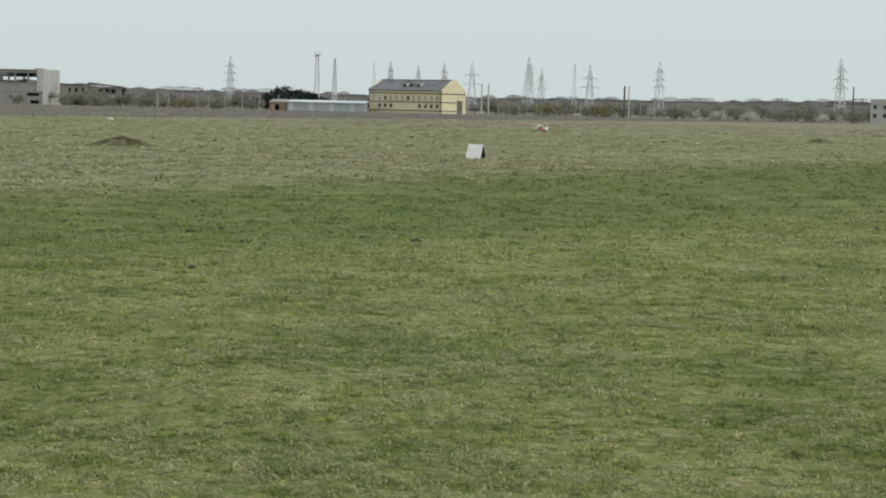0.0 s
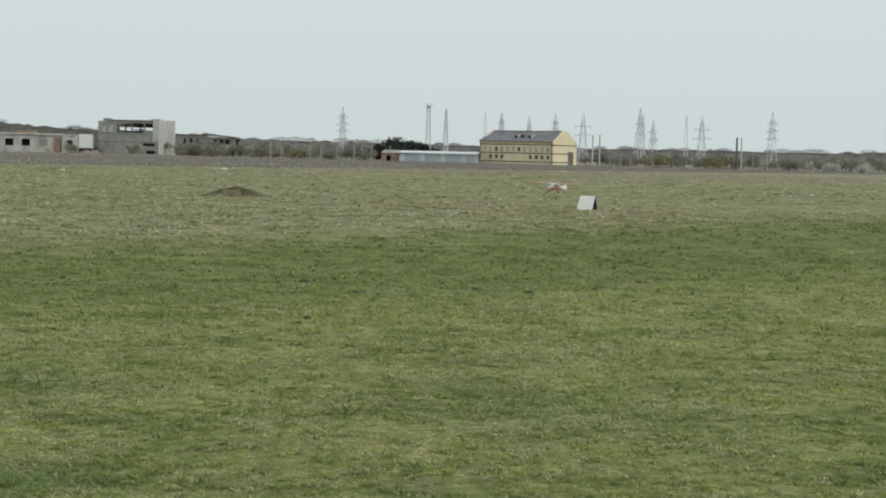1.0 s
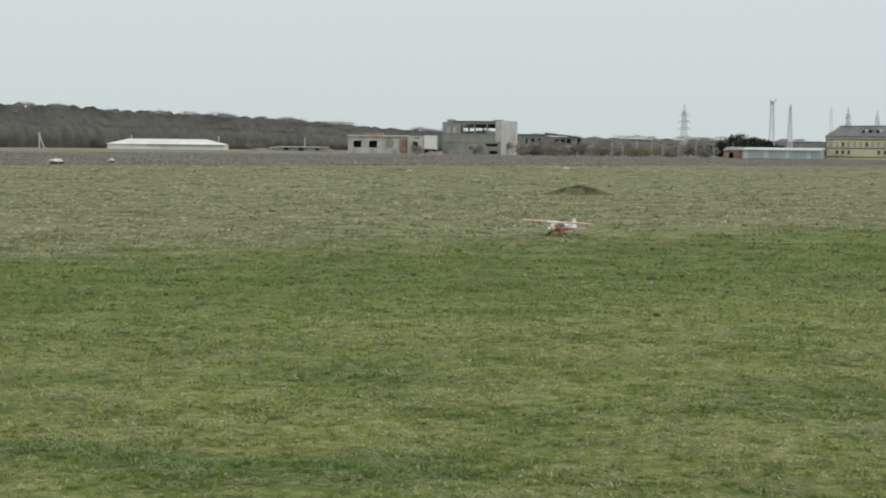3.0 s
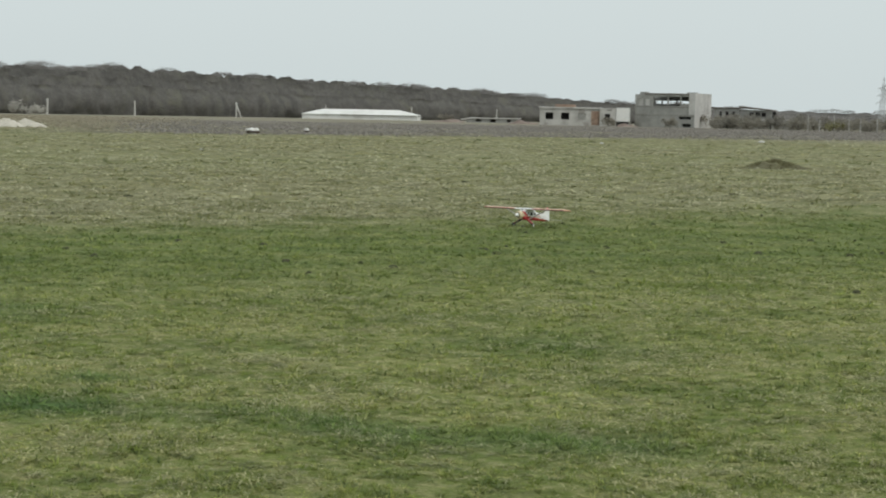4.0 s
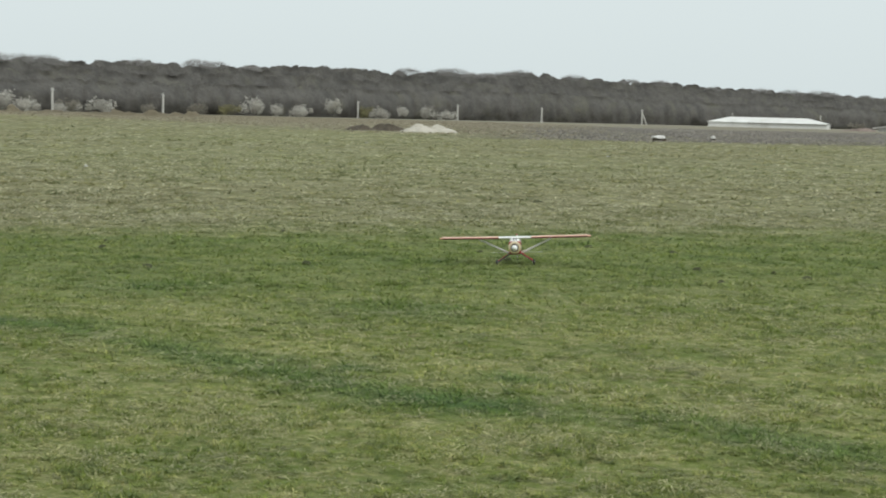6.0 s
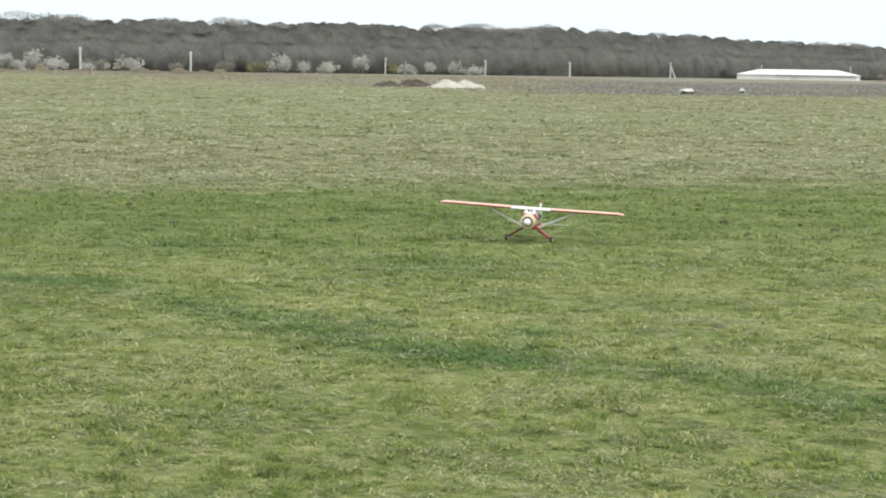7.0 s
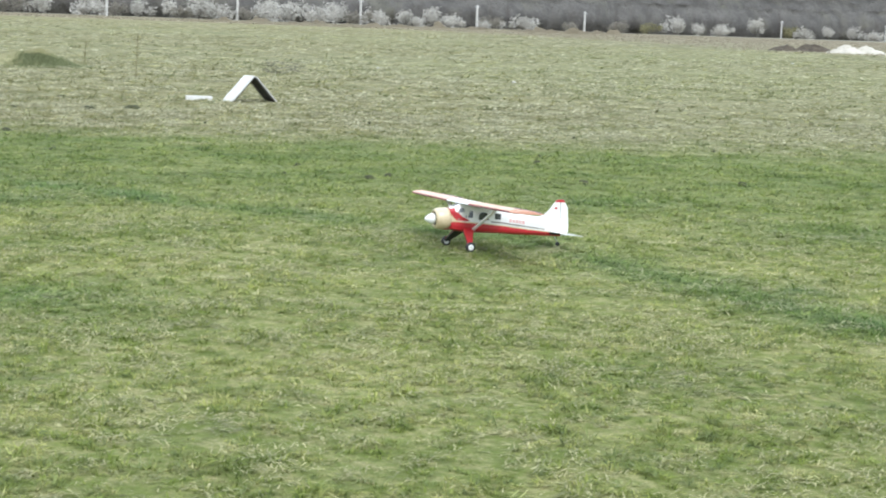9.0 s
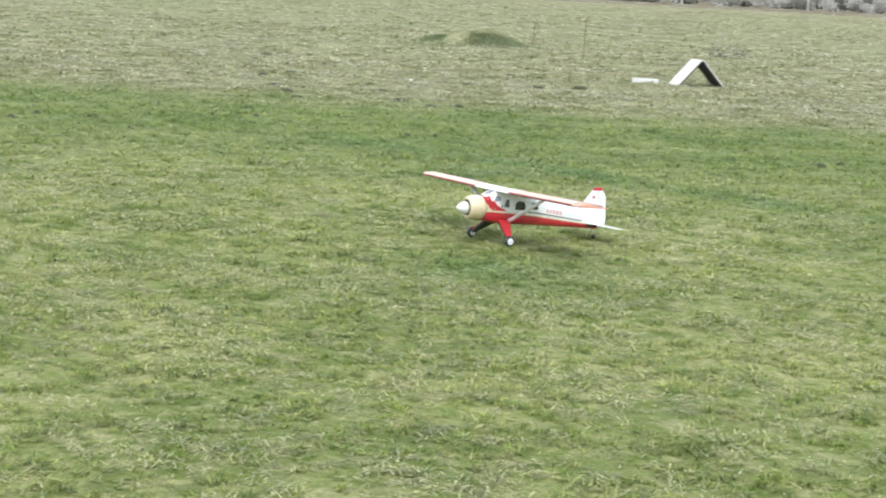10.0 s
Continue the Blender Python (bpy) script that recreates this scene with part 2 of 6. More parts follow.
POLE_GREY = surface("grey_post_concrete", (0.30, 0.30, 0.28), (0.42, 0.41, 0.385), 1.0, 0.9)
POLE_DARK = surface("tarred_wood", (0.08, 0.075, 0.07), (0.15, 0.14, 0.13), 1.0, 0.9)
# steel made pale and bluish: the haze over the pylons is in its colour
STEEL = surface("hazed_galvanised_steel", (0.48, 0.51, 0.52), (0.60, 0.62, 0.62), 0.6, 0.6, 0.2)
YELLOW = surface("yellow_render", (0.72, 0.63, 0.40), (0.80, 0.72, 0.50), 0.3, 0.85, dirt=(0.64, 0.57, 0.41))
BAND = surface("grey_band", (0.13, 0.115, 0.10), (0.20, 0.18, 0.155), 0.8)
SLATE = surface("grey_roof", (0.115, 0.115, 0.125), (0.19, 0.19, 0.20), 0.4, 0.8, fine=12)
WHITE_SHEET = surface("white_sheet", (0.66, 0.66, 0.63), (0.76, 0.76, 0.73), 0.25, 0.6, dirt=(0.54, 0.53, 0.49))
BLUE_SHEET = surface("blue_grey_sheet", (0.35, 0.395, 0.43), (0.44, 0.48, 0.51), 0.3, 0.6, dirt=(0.34, 0.34, 0.33))
PALE_BLUE_SHEET = surface("pale_blue_sheet", (0.50, 0.53, 0.56), (0.60, 0.63, 0.66), 0.3, 0.6)
# near black that stands in for the shade inside rooms
DARK = surface("room_shade", (0.018, 0.018, 0.018), (0.04, 0.038, 0.035), 1.0)
PANE = surface("window_glass_far", (0.05, 0.055, 0.06), (0.11, 0.115, 0.12), 0.8, 0.15)
PALE_PANE = surface("curtained_window", (0.40, 0.40, 0.38), (0.60, 0.60, 0.57), 0.8, 0.4)
BOARD = surface("white_board", (0.57, 0.565, 0.54), (0.71, 0.705, 0.675), 2.0, 0.7, dirt=(0.43, 0.41, 0.37))
BOARD_BACK = surface("dark_board_back", (0.030, 0.028, 0.025), (0.075, 0.068, 0.058), 5.0, 0.85)
LITTER = surface("pale_stone", (0.50, 0.49, 0.46), (0.72, 0.71, 0.68), 5.0)


def film_skin(name, a, b, rough, coat=0.6):
    n = Nodes(name, rough)
    n.bsdf.inputs["Coat Weight"].default_value = coat
    n.bsdf.inputs["Coat Roughness"].default_value = 0.06
    v = n.local()
    worn = n.noise(14, 5, v)
    col = n.mix(n.span(worn, 0.35, 0.7), rgb(*a), rgb(*b))
    return n.out(col, n.noise(40, 3, v), 0.08, 0.004, n.span(worn, 0.3, 0.7, rough * 0.8, rough * 1.3))


P_WHITE = film_skin("white_film", (0.80, 0.80, 0.78), (0.73, 0.73, 0.71), 0.32)
P_RED = film_skin("red_film", (0.50, 0.020, 0.030), (0.42, 0.017, 0.025), 0.38, 0.35)
P_GOLD = film_skin("cream_gold_paint", (0.66, 0.55, 0.36), (0.58, 0.47, 0.29), 0.30)
# wing top: the sky's glare on red film is painted in as salmon
P_GLARE = film_skin("glare_salmon_film", (0.74, 0.49, 0.375), (0.68, 0.43, 0.325), 0.50, 0.12)
P_PINK = film_skin("faded_pink_marking", (0.72, 0.42, 0.40), (0.66, 0.38, 0.36), 0.4, 0.3)
P_TIP = film_skin("pale_orange_film", (0.68, 0.36, 0.26), (0.60, 0.28, 0.20), 0.45, 0.15)
P_DEEP = film_skin("deep_red_film", (0.22, 0.030, 0.025), (0.17, 0.024, 0.020), 0.45, 0.15)
P_GREY = film_skin("grey_stripe", (0.30, 0.27, 0.24), (0.22, 0.20, 0.18), 0.4)
P_BLACK = film_skin("black_rubber", (0.022, 0.022, 0.022), (0.04, 0.04, 0.04), 0.7)
P_GLASS = film_skin("tinted_pane", (0.030, 0.034, 0.036), (0.055, 0.06, 0.062), 0.10)
# lighter than the other panes: the sky's reflection is in this grey
P_QUARTER = film_skin("sky_grey_pane", (0.22, 0.235, 0.26), (0.30, 0.31, 0.33), 0.12)
P_METAL = film_skin("brushed_metal", (0.55, 0.55, 0.54), (0.45, 0.45, 0.44), 0.35)


# ---- mesh helpers ----
def mesh_of(name, bm, material, smooth=False):
    me = bpy.data.meshes.new(name)
    bmesh.ops.recalc_face_normals(bm, faces=bm.faces)
    bm.to_mesh(me)
    bm.free()
    for m in (material if isinstance(material, (list, tuple)) else [material]):
        me.materials.append(m)
    if smooth:
        me.shade_smooth()
    return me


def part(name, bm, material, parent=None, label="", smooth=False):
    ob = new(name, mesh_of(name, bm, material, smooth))
    if parent is not None:
        ob.parent = parent
    if label:
        ob["label"] = label
    return ob


def raw(name, verts, faces, material, parent=None, label="", smooth=False):
    me = bpy.data.meshes.new(name)
    me.from_pydata(verts, [], faces)
    me.materials.append(material)
    if smooth:
        me.shade_smooth()
    ob = new(name, me)
    if parent is not None:
        ob.parent = parent
    if label:
        ob["label"] = label
    return ob


def empty(name, m, label, category, group="", kind=""):
    ob = new(name)
    ob.empty_display_size = 0.2
    ob.matrix_world = m
    return tagged(ob, label, category, group, kind)


def box(bm, x0, x1, y0, y1, z0, z1, m=None):
    made = bmesh.ops.create_cube(bm, size=1.0)["verts"]
    for v in made:
        p = Vector(((x0 + x1) / 2 + v.co.x * (x1 - x0), (y0 + y1) / 2 + v.co.y * (y1 - y0), (z0 + z1) / 2 + v.co.z * (z1 - z0)))
        v.co = m @ p if m else p
    return made


def bar(bm, a, b, r0, r1=None, sides=5):
    """A tapered round bar from a to b."""
    a, b = Vector(a), Vector(b)
    d = b - a
    m = Matrix.Translation((a + b) / 2) @ d.to_track_quat("Z", "Y").to_matrix().to_4x4()
    bmesh.ops.create_cone(bm, cap_ends=True, segments=sides, radius1=r0, radius2=r0 if r1 is None else r1, depth=d.length, matrix=m)


def wall(bm, x0, x1, y0, y1, z0, z1, holes=()):
    """A wall along x from y0 to y1 thick, with real openings (x0, x1, z0, z1)."""
    xs = sorted({x0, x1, *[h[0] for h in holes], *[h[1] for h in holes]})
    zs = sorted({z0, z1, *[h[2] for h in holes], *[h[3] for h in holes]})
    for i in range(len(xs) - 1):
        k = 0
        while k < len(zs) - 1:
            def free(k):
                cx, cz = (xs[i] + xs[i + 1]) / 2, (zs[k] + zs[k + 1]) / 2
                return not any(h[0] < cx < h[1] and h[2] < cz < h[3] for h in holes)
            if free(k):
                e = k
                while e + 1 < len(zs) - 1 and free(e + 1):
                    e += 1
                box(bm, xs[i], xs[i + 1], y0, y1, zs[k], zs[e + 1])
                k = e + 1
            else:
                k += 1
    bmesh.ops.remove_doubles(bm, verts=bm.verts[:], dist=1e-4)


# ---- the lie of the land ----
_kd = np.array([0, 10, 12, 14.7, 19, 20, 23, 25.6, 28, 31.6, 38.4, 45, 65, 9000.0])
_kz = np.array([0.13, 0.115, 0.105, 0.06, -0.04, -0.07, -0.15, -0.22, -0.25, -0.25, -0.16, -0.1, 0.0, 0.0])
_fd = np.arange(0, 80, 0.25)
_fz = np.convolve(np.pad(np.interp(_fd, _kd, _kz), 8, mode="edge"), np.ones(17) / 17, "valid")


def swell(x, y):
    """Height of the field: a slight swell under the camera and a shallow dip beyond."""
    return np.interp(np.hypot(x, y), _fd, _fz)


def land(x, y):
    """The swell with the small unevenness of the turf."""
    rough = np.clip(1 - np.hypot(x, y) / 60, 0, 1)
    return swell(x, y) + rough * 0.010 * (np.sin(x * 4.3 + np.sin(y * 3.1)) * np.sin(y * 5.1 + np.sin(x * 2.3)) + 0.7 * np.sin(x * 1.3 + y * 0.8) * np.sin(y * 1.7 - x * 0.6))


def polar(turn, far, z=None):
    """A place by its turn to the left of +y (degrees) and its distance; on the land unless z is given."""
    x, y = -math.sin(radians(turn)) * far, math.cos(radians(turn)) * far
    return Vector((x, y, float(land(x, y)) if z is None else z))


def stand(turn, far, spin=0.0, z=None):
    """A pose there, whose -y side faces the camera, then spun."""
    p = polar(turn, far, z)
    return pose(p.x, p.y, p.z, 0, 0, turn + spin)


def line_mask(x, y):
    """Nearness to the worn line of taller grass."""
    px = np.array([-16.0, -12.5, -9.3, -8.6, -7.4, -6.3, -5.4, -4.5, -3.7, -2.8, -1.9])
    py = np.array([7.6, 8.0, 8.4, 8.7, 8.2, 7.75, 7.6, 7.65, 7.75, 7.65, 7.7])
    best = np.full(np.shape(x), 9e9)
    for i in range(len(px) - 1):
        dx, dy = px[i + 1] - px[i], py[i + 1] - py[i]
        t = np.clip(((x - px[i]) * dx + (y - py[i]) * dy) / (dx * dx + dy * dy), 0, 1)
        best = np.minimum(best, np.hypot(x - px[i] - t * dx, y - py[i] - t * dy))
    ragged = 0.70 + 0.45 * np.sin(x * 3.1 + 1.7 * np.sin(y * 2.3)) * np.sin(y * 2.7 + 0.6 + np.sin(x * 1.9))
    spots = np.zeros(np.shape(x))
    for sx, sy, r in ((-8.0, 4.5, 0.55), (-7.9, 11.2, 0.8), (-10.5, 11.5, 0.7), (0.3, 10.5, 0.7), (-3.4, 11.4, 0.6), (-6.0, 8.15, 0.18), (-5.15, 8.5, 0.2), (-12.5, 7.0, 0.6)):
        spots = np.maximum(spots, np.exp(-((x - sx) ** 2 + ((y - sy) * 1.0) ** 2) / (r * r)) * (0.5 if r > 0.25 else 0.95))
    return np.maximum(np.clip(ragged * np.exp(-(best / 0.32) ** 2), 0, 1), spots)


def build_ground():
    turns = np.concatenate([np.arange(-28, 98, 0.45), np.arange(98, 332, 6.0)])
    far = np.concatenate([[0.6], np.geomspace(1.2, 90, 330), np.geomspace(92, 4800, 90)])
    a, d = np.meshgrid(np.radians(turns), far)
    x, y = -np.sin(a) * d, np.cos(a) * d
    z = land(x, y)
    nd, na = a.shape
    verts = np.stack([x, y, z], -1).reshape(-1, 3).tolist() + [[0, 0, 0.13]]
    i, j = np.meshgrid(np.arange(nd - 1), np.arange(na), indexing="ij")
    k = (j + 1) % na
    faces = np.stack([i * na + j, (i + 1) * na + j, (i + 1) * na + k, i * na + k], -1).reshape(-1, 4).tolist()
    faces += [[nd * na, q, (q + 1) % na] for q in range(na)]
    me = bpy.data.meshes.new("ground")
    me.from_pydata(verts, [], faces)
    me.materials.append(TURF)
    at = me.attributes.new("line", "FLOAT", "POINT")
    at.data.foreach_set("value", np.concatenate([line_mask(x, y).ravel(), [0.0]]).astype(np.float32))
    me.shade_smooth()
    ob = new("ground", me)
    tagged(ob, "flat grassy airfield, green strip and dry turf beyond", "ground", kind="structure")


def scatter(rng, count, t0, t1, d0, d1):
    a = np.radians(rng.uniform(t0, t1, count))
    d = np.sqrt(rng.uniform(d0 * d0, d1 * d1, count))
    return -np.sin(a) * d, np.cos(a) * d


def blade_mesh(name, x, y, h, w, lean, rng, material, z=None):
    """One slim triangle for each blade."""
    n = len(x)
    z = land(x, y) if z is None else z
    ang, tip = rng.uniform(0, 2 * np.pi, n), rng.uniform(0, 2 * np.pi, n)
    ca, sa = np.cos(ang) * w / 2, np.sin(ang) * w / 2
    v = np.empty((n, 3, 3))
    v[:, 0] = np.stack([x - ca, y - sa, z - 0.008], -1)
    v[:, 1] = np.stack([x + ca, y + sa, z - 0.008], -1)
    v[:, 2] = np.stack([x + np.cos(tip) * lean * h, y + np.sin(tip) * lean * h, z + h], -1)
    me = bpy.data.meshes.new(name)
    me.vertices.add(3 * n)
    me.vertices.foreach_set("co", v.astype(np.float32).ravel())
    me.loops.add(3 * n)
    me.loops.foreach_set("vertex_index", np.arange(3 * n, dtype=np.int32))
    me.polygons.add(n)
    me.polygons.foreach_set("loop_start", np.arange(0, 3 * n, 3, dtype=np.int32))
    me.update(calc_edges=True)
    me.materials.append(material)
    return new(name, me)


def build_grass():
    """Tufts whose leaves arch outwards from one root and share one tone, with loose dead leaves lying between."""
    rng = np.random.default_rng(5)
    root, tips, wide, lift, tones = [], [], [], [], []
    grid = rng.uniform(0, 1, (97, 97))

    def blotch(x, y, cell):
        """Smooth noise with cells of this size."""
        u, v = x / cell + 500, y / cell + 500
        i, j = np.floor(u).astype(int), np.floor(v).astype(int)
        s, t = u - i, v - j
        s, t = s * s * (3 - 2 * s), t * t * (3 - 2 * t)
        g = lambda a, b: grid[a % 97, b % 97]
        return (g(i, j) * (1 - s) + g(i + 1, j) * s) * (1 - t) + (g(i, j + 1) * (1 - s) + g(i + 1, j + 1) * s) * t

    # from, to, tufts per square metre, leaves in each, height, leaf width, radius, spread of tone
    for d0, d1, dens, per, h, w, rad, vary in ((4.3, 9, 1000, 10, 0.026, 0.0068, 0.025, 1.0), (9, 14, 520, 9, 0.028, 0.0089, 0.034, 1.0), (14, 22, 230, 9, 0.036, 0.013, 0.048, 0.95),
                                               (22, 36, 78, 8, 0.046, 0.022, 0.078, 0.9), (36, 62, 17, 9, 0.060, 0.039, 0.13, 0.75), (62, 120, 2.6, 9, 0.065, 0.080, 0.28, 0.6), (120, 230, 0.5, 8, 0.075, 0.16, 0.55, 0.6)):
        area = math.radians(97.5) * (d1 * d1 - d0 * d0) / 2
        cx, cy = scatter(rng, int(area * dens), -16.5, 81.0, d0, d1)
        worn = line_mask(cx, cy)
        full = 0.6 * blotch(cx, cy, rad * 3.0) + 0.4 * blotch(cx + 31, cy, rad * 9)
        cell = 0.13 if d0 < 14 else 0.17 if d0 < 22 else 0.24 if d0 < 36 else 0.36 if d0 < 120 else 0.9
        clump = 0.65 * blotch(cx + 3, cy + 5, cell) + 0.35 * blotch(cx, cy + 41, cell * 0.45)
        keep = rng.uniform(0, 1, len(cx)) < np.clip((0.5 * full + 0.5 * clump - 0.22) * 3.0, 0.30, 1) + worn
        cx, cy, worn, full, clump = cx[keep], cy[keep], worn[keep], full[keep], clump[keep]
        size = np.clip(rng.gamma(4.0, 0.25, len(cx)), 0.45, 1.9) * (0.70 + 0.5 * full) * (1 + 0.45 * worn)
        mood = 0.5 + vary * (0.55 * (rng.uniform(0, 1, len(cx)) - 0.5) + 0.85 * (blotch(cx, cy + 17, rad * 4.5) - 0.5) + 0.45 * (blotch(cx + 9, cy, rad * 14) - 0.5))
        mood += (0.30 if d0 < 36 else 0.12) * (clump - 0.5)
        mood = np.clip(mood + (0.0 if d0 < 36 else -0.08) + 0.15 * worn, 0, 1)
        n = len(cx) * per
        sz, tone = np.repeat(size, per), np.repeat(mood, per)
        a, q = rng.uniform(0, 2 * np.pi, n), np.sqrt(rng.uniform(0, 1, n))
        b = a + rng.normal(0, 0.5, n)
        up = rng.uniform(0, 1, n) ** 1.3                       # 0: a leaf that lies, 1: one that stands
        flat = np.clip((0.36 - tone) / 0.12, 0, 1)
        up *= 1 - 0.7 * flat
        reach = rad * sz * (0.35 + 0.9 * (1 - up)) * rng.uniform(0.6, 1.25, n)
        px = np.repeat(cx, per) + np.cos(a) * q * rad * sz * 0.55
        py = np.repeat(cy, per) + np.sin(a) * q * rad * sz * 0.55
        dome = h * sz * (1.0 - 0.65 * q * q) * np.repeat(0.45 + 1.5 * np.clip(clump - 0.15, 0, 1) ** 1.2, per)
        root.append(np.stack([px, py, dome * (1 - up) * rng.uniform(0.15, 0.85, n) - 0.004], -1))
        tips.append(np.stack([np.cos(b) * reach, np.sin(b) * reach, dome * (0.25 + 0.95 * up) * rng.uniform(0.7, 1.1, n) * (1 - 0.5 * flat)], -1))
        wide.append(w * sz ** 0.5 * rng.uniform(0.6, 1.3, n))
        lift.append(b + np.pi / 2 + rng.normal(0, 0.45, n))
        tones.append(tone)
        # dead leaves that lie flat, in drifts; most beyond the green strip
        n = int(area * dens * (4.0 if d0 < 22 else 5.0))
        x, y = scatter(rng, n, -16.5, 81.0, d0, d1)
        beyond = np.clip(((y - 1.29 * x - 42.5) / 1.632 + 3) / 6, 0, 1)
        strip = np.clip(1 - np.abs((y - 1.29 * x - 42.5) / 1.632 + 6) / 8, 0, 1)
        drift = 0.55 * blotch(x + 7, y, cell) + 0.45 * blotch(x, y + 3, cell * 4)
        keep = rng.uniform(0, 1, n) < np.clip((drift - (0.46 if d0 < 14 else 0.50)) * 4.5, 0.05, 1) * (0.8 + 0.6 * beyond - 0.55 * strip)
        x, y = x[keep], y[keep]
        n = len(x)
        b, ln = rng.uniform(0, 2 * np.pi, n), rad * rng.uniform(0.6, 1.7, n)
        root.append(np.stack([x, y, h * rng.uniform(0.2, 1.0, n)], -1))
        tips.append(np.stack([np.cos(b) * ln, np.sin(b) * ln, h * rng.uniform(0.2, 1.2, n)], -1))
        wide.append(w * rng.uniform(0.5, 1.15, n) * (1 + 0.6 * beyond[keep]))
        lift.append(b + np.pi / 2)
        tones.append(rng.uniform(0, 0.10, n))
    p, t, w, ang, tone = (np.concatenate(q) for q in (root, tips, wide, lift, tones))
    n = len(p)
    z = land(p[:, 0], p[:, 1])
    side = np.stack([np.cos(ang) * w / 2, np.sin(ang) * w / 2, np.zeros(n)], -1)
    tip = p + t
    tip[:, 2] = t[:, 2] + z
    p[:, 2] += z
    v = np.stack([p - side, p + side, tip], 1)
    me = bpy.data.meshes.new("grass")
    me.vertices.add(3 * n)
    me.vertices.foreach_set("co", v.astype(np.float32).ravel())
    me.loops.add(3 * n)
    me.loops.foreach_set("vertex_index", np.arange(3 * n, dtype=np.int32))
    me.polygons.add(n)
    me.polygons.foreach_set("loop_start", np.arange(0, 3 * n, 3, dtype=np.int32))
    me.update(calc_edges=True)
    me.materials.append(BLADES)
    for name, val in (("line", line_mask(p[:, 0], p[:, 1])), ("tone", tone)):
        me.attributes.new(name, "FLOAT", "POINT").data.foreach_set("value", np.repeat(val, 3).astype(np.float32))
    tagged(new("grass", me), "short spring grass in tufts with pale dry blades", "grass", kind="stuff")


def build_weeds():
    """The belt of dead weeds along the far side of the field."""
    rng = np.random.default_rng(8)
    x, y = scatter(rng, 430000, -16, 31, 125, 440)
    far = (y - 1.9 * x - 232) / 2.147
    keep = (far > rng.normal(2, 4, len(x))) & (np.degrees(np.arctan2(-x, y)) < 31 - 5 * rng.uniform(0, 1, len(x)) ** 2) & (far < 70 + 140 * rng.uniform(0, 1, len(x)) ** 2)
    x, y = x[keep], y[keep]
    clump = 0.6 + 0.5 * np.sin(x * 0.35 + np.sin(y * 0.2)) * np.sin(y * 0.22)
    h = clump * rng.uniform(0.05, 0.24, len(x))
    ob = blade_mesh("dead_weeds", x, y, h, rng.uniform(0.09, 0.30, len(x)), rng.uniform(0.6, 3.0, len(x)), rng, WEEDS)
    tagged(ob, "grey-brown belt of dead weeds at the field's edge", "weeds", kind="stuff")
    x, y = scatter(rng, 60000, 28, 50, 140, 430)
    turn, far = np.degrees(np.arctan2(-x, y)), np.hypot(x, y)
    keep = (rng.uniform(0, 1, len(x)) < np.clip((turn - 28) / 5, 0, 1) * np.clip((50 - turn) / 9, 0, 1)) & (far > 152 + 9 * np.clip(turn - 36, 0, 20) + rng.normal(0, 9, len(x)))
    x, y = x[keep], y[keep]
    ob = blade_mesh("low_weeds", x, y, rng.uniform(0.04, 0.20, len(x)), rng.uniform(0.10, 0.30, len(x)), rng.uniform(0.8, 3.5, len(x)), rng, LOW_WEEDS)
    tagged(ob, "low brown weeds round the heaps", "weeds", kind="stuff")
    x, y = scatter(rng, 60000, 38, 70, 250, 360)
    keep = np.hypot(x, y) > 285 + rng.normal(0, 14, len(x))
    x, y = x[keep], y[keep]
    ob = blade_mesh("earth_weeds", x, y, rng.uniform(0.06, 0.26, len(x)), rng.uniform(0.15, 0.45, len(x)), rng.uniform(0.8, 3.0, len(x)), rng, LOW_WEEDS)
    tagged(ob, "low brown weeds before the wood", "weeds", kind="stuff")


# ---- woods ----
SKY_TURN = np.array([-30, -13.6, -9.0, -1.3, 6.5, 10, 15.3, 17.2, 20.5, 22.9, 25.7, 31, 35, 39, 44, 48, 52, 58, 100.0])
SKY_RISE = np.array([0.50, 0.47, 0.41, 0.35, 0.39, 0.40, 0.60, 0.72, 0.97, 1.04, 1.19, 1.44, 1.38, 1.46, 1.46, 1.44, 1.49, 1.70, 1.75])
WOOD_FAR = np.array([1000, 1000, 1000, 1000, 1000, 980, 900, 860, 800, 740, 690, 600, 540, 490, 450, 430, 425, 420, 420.0])


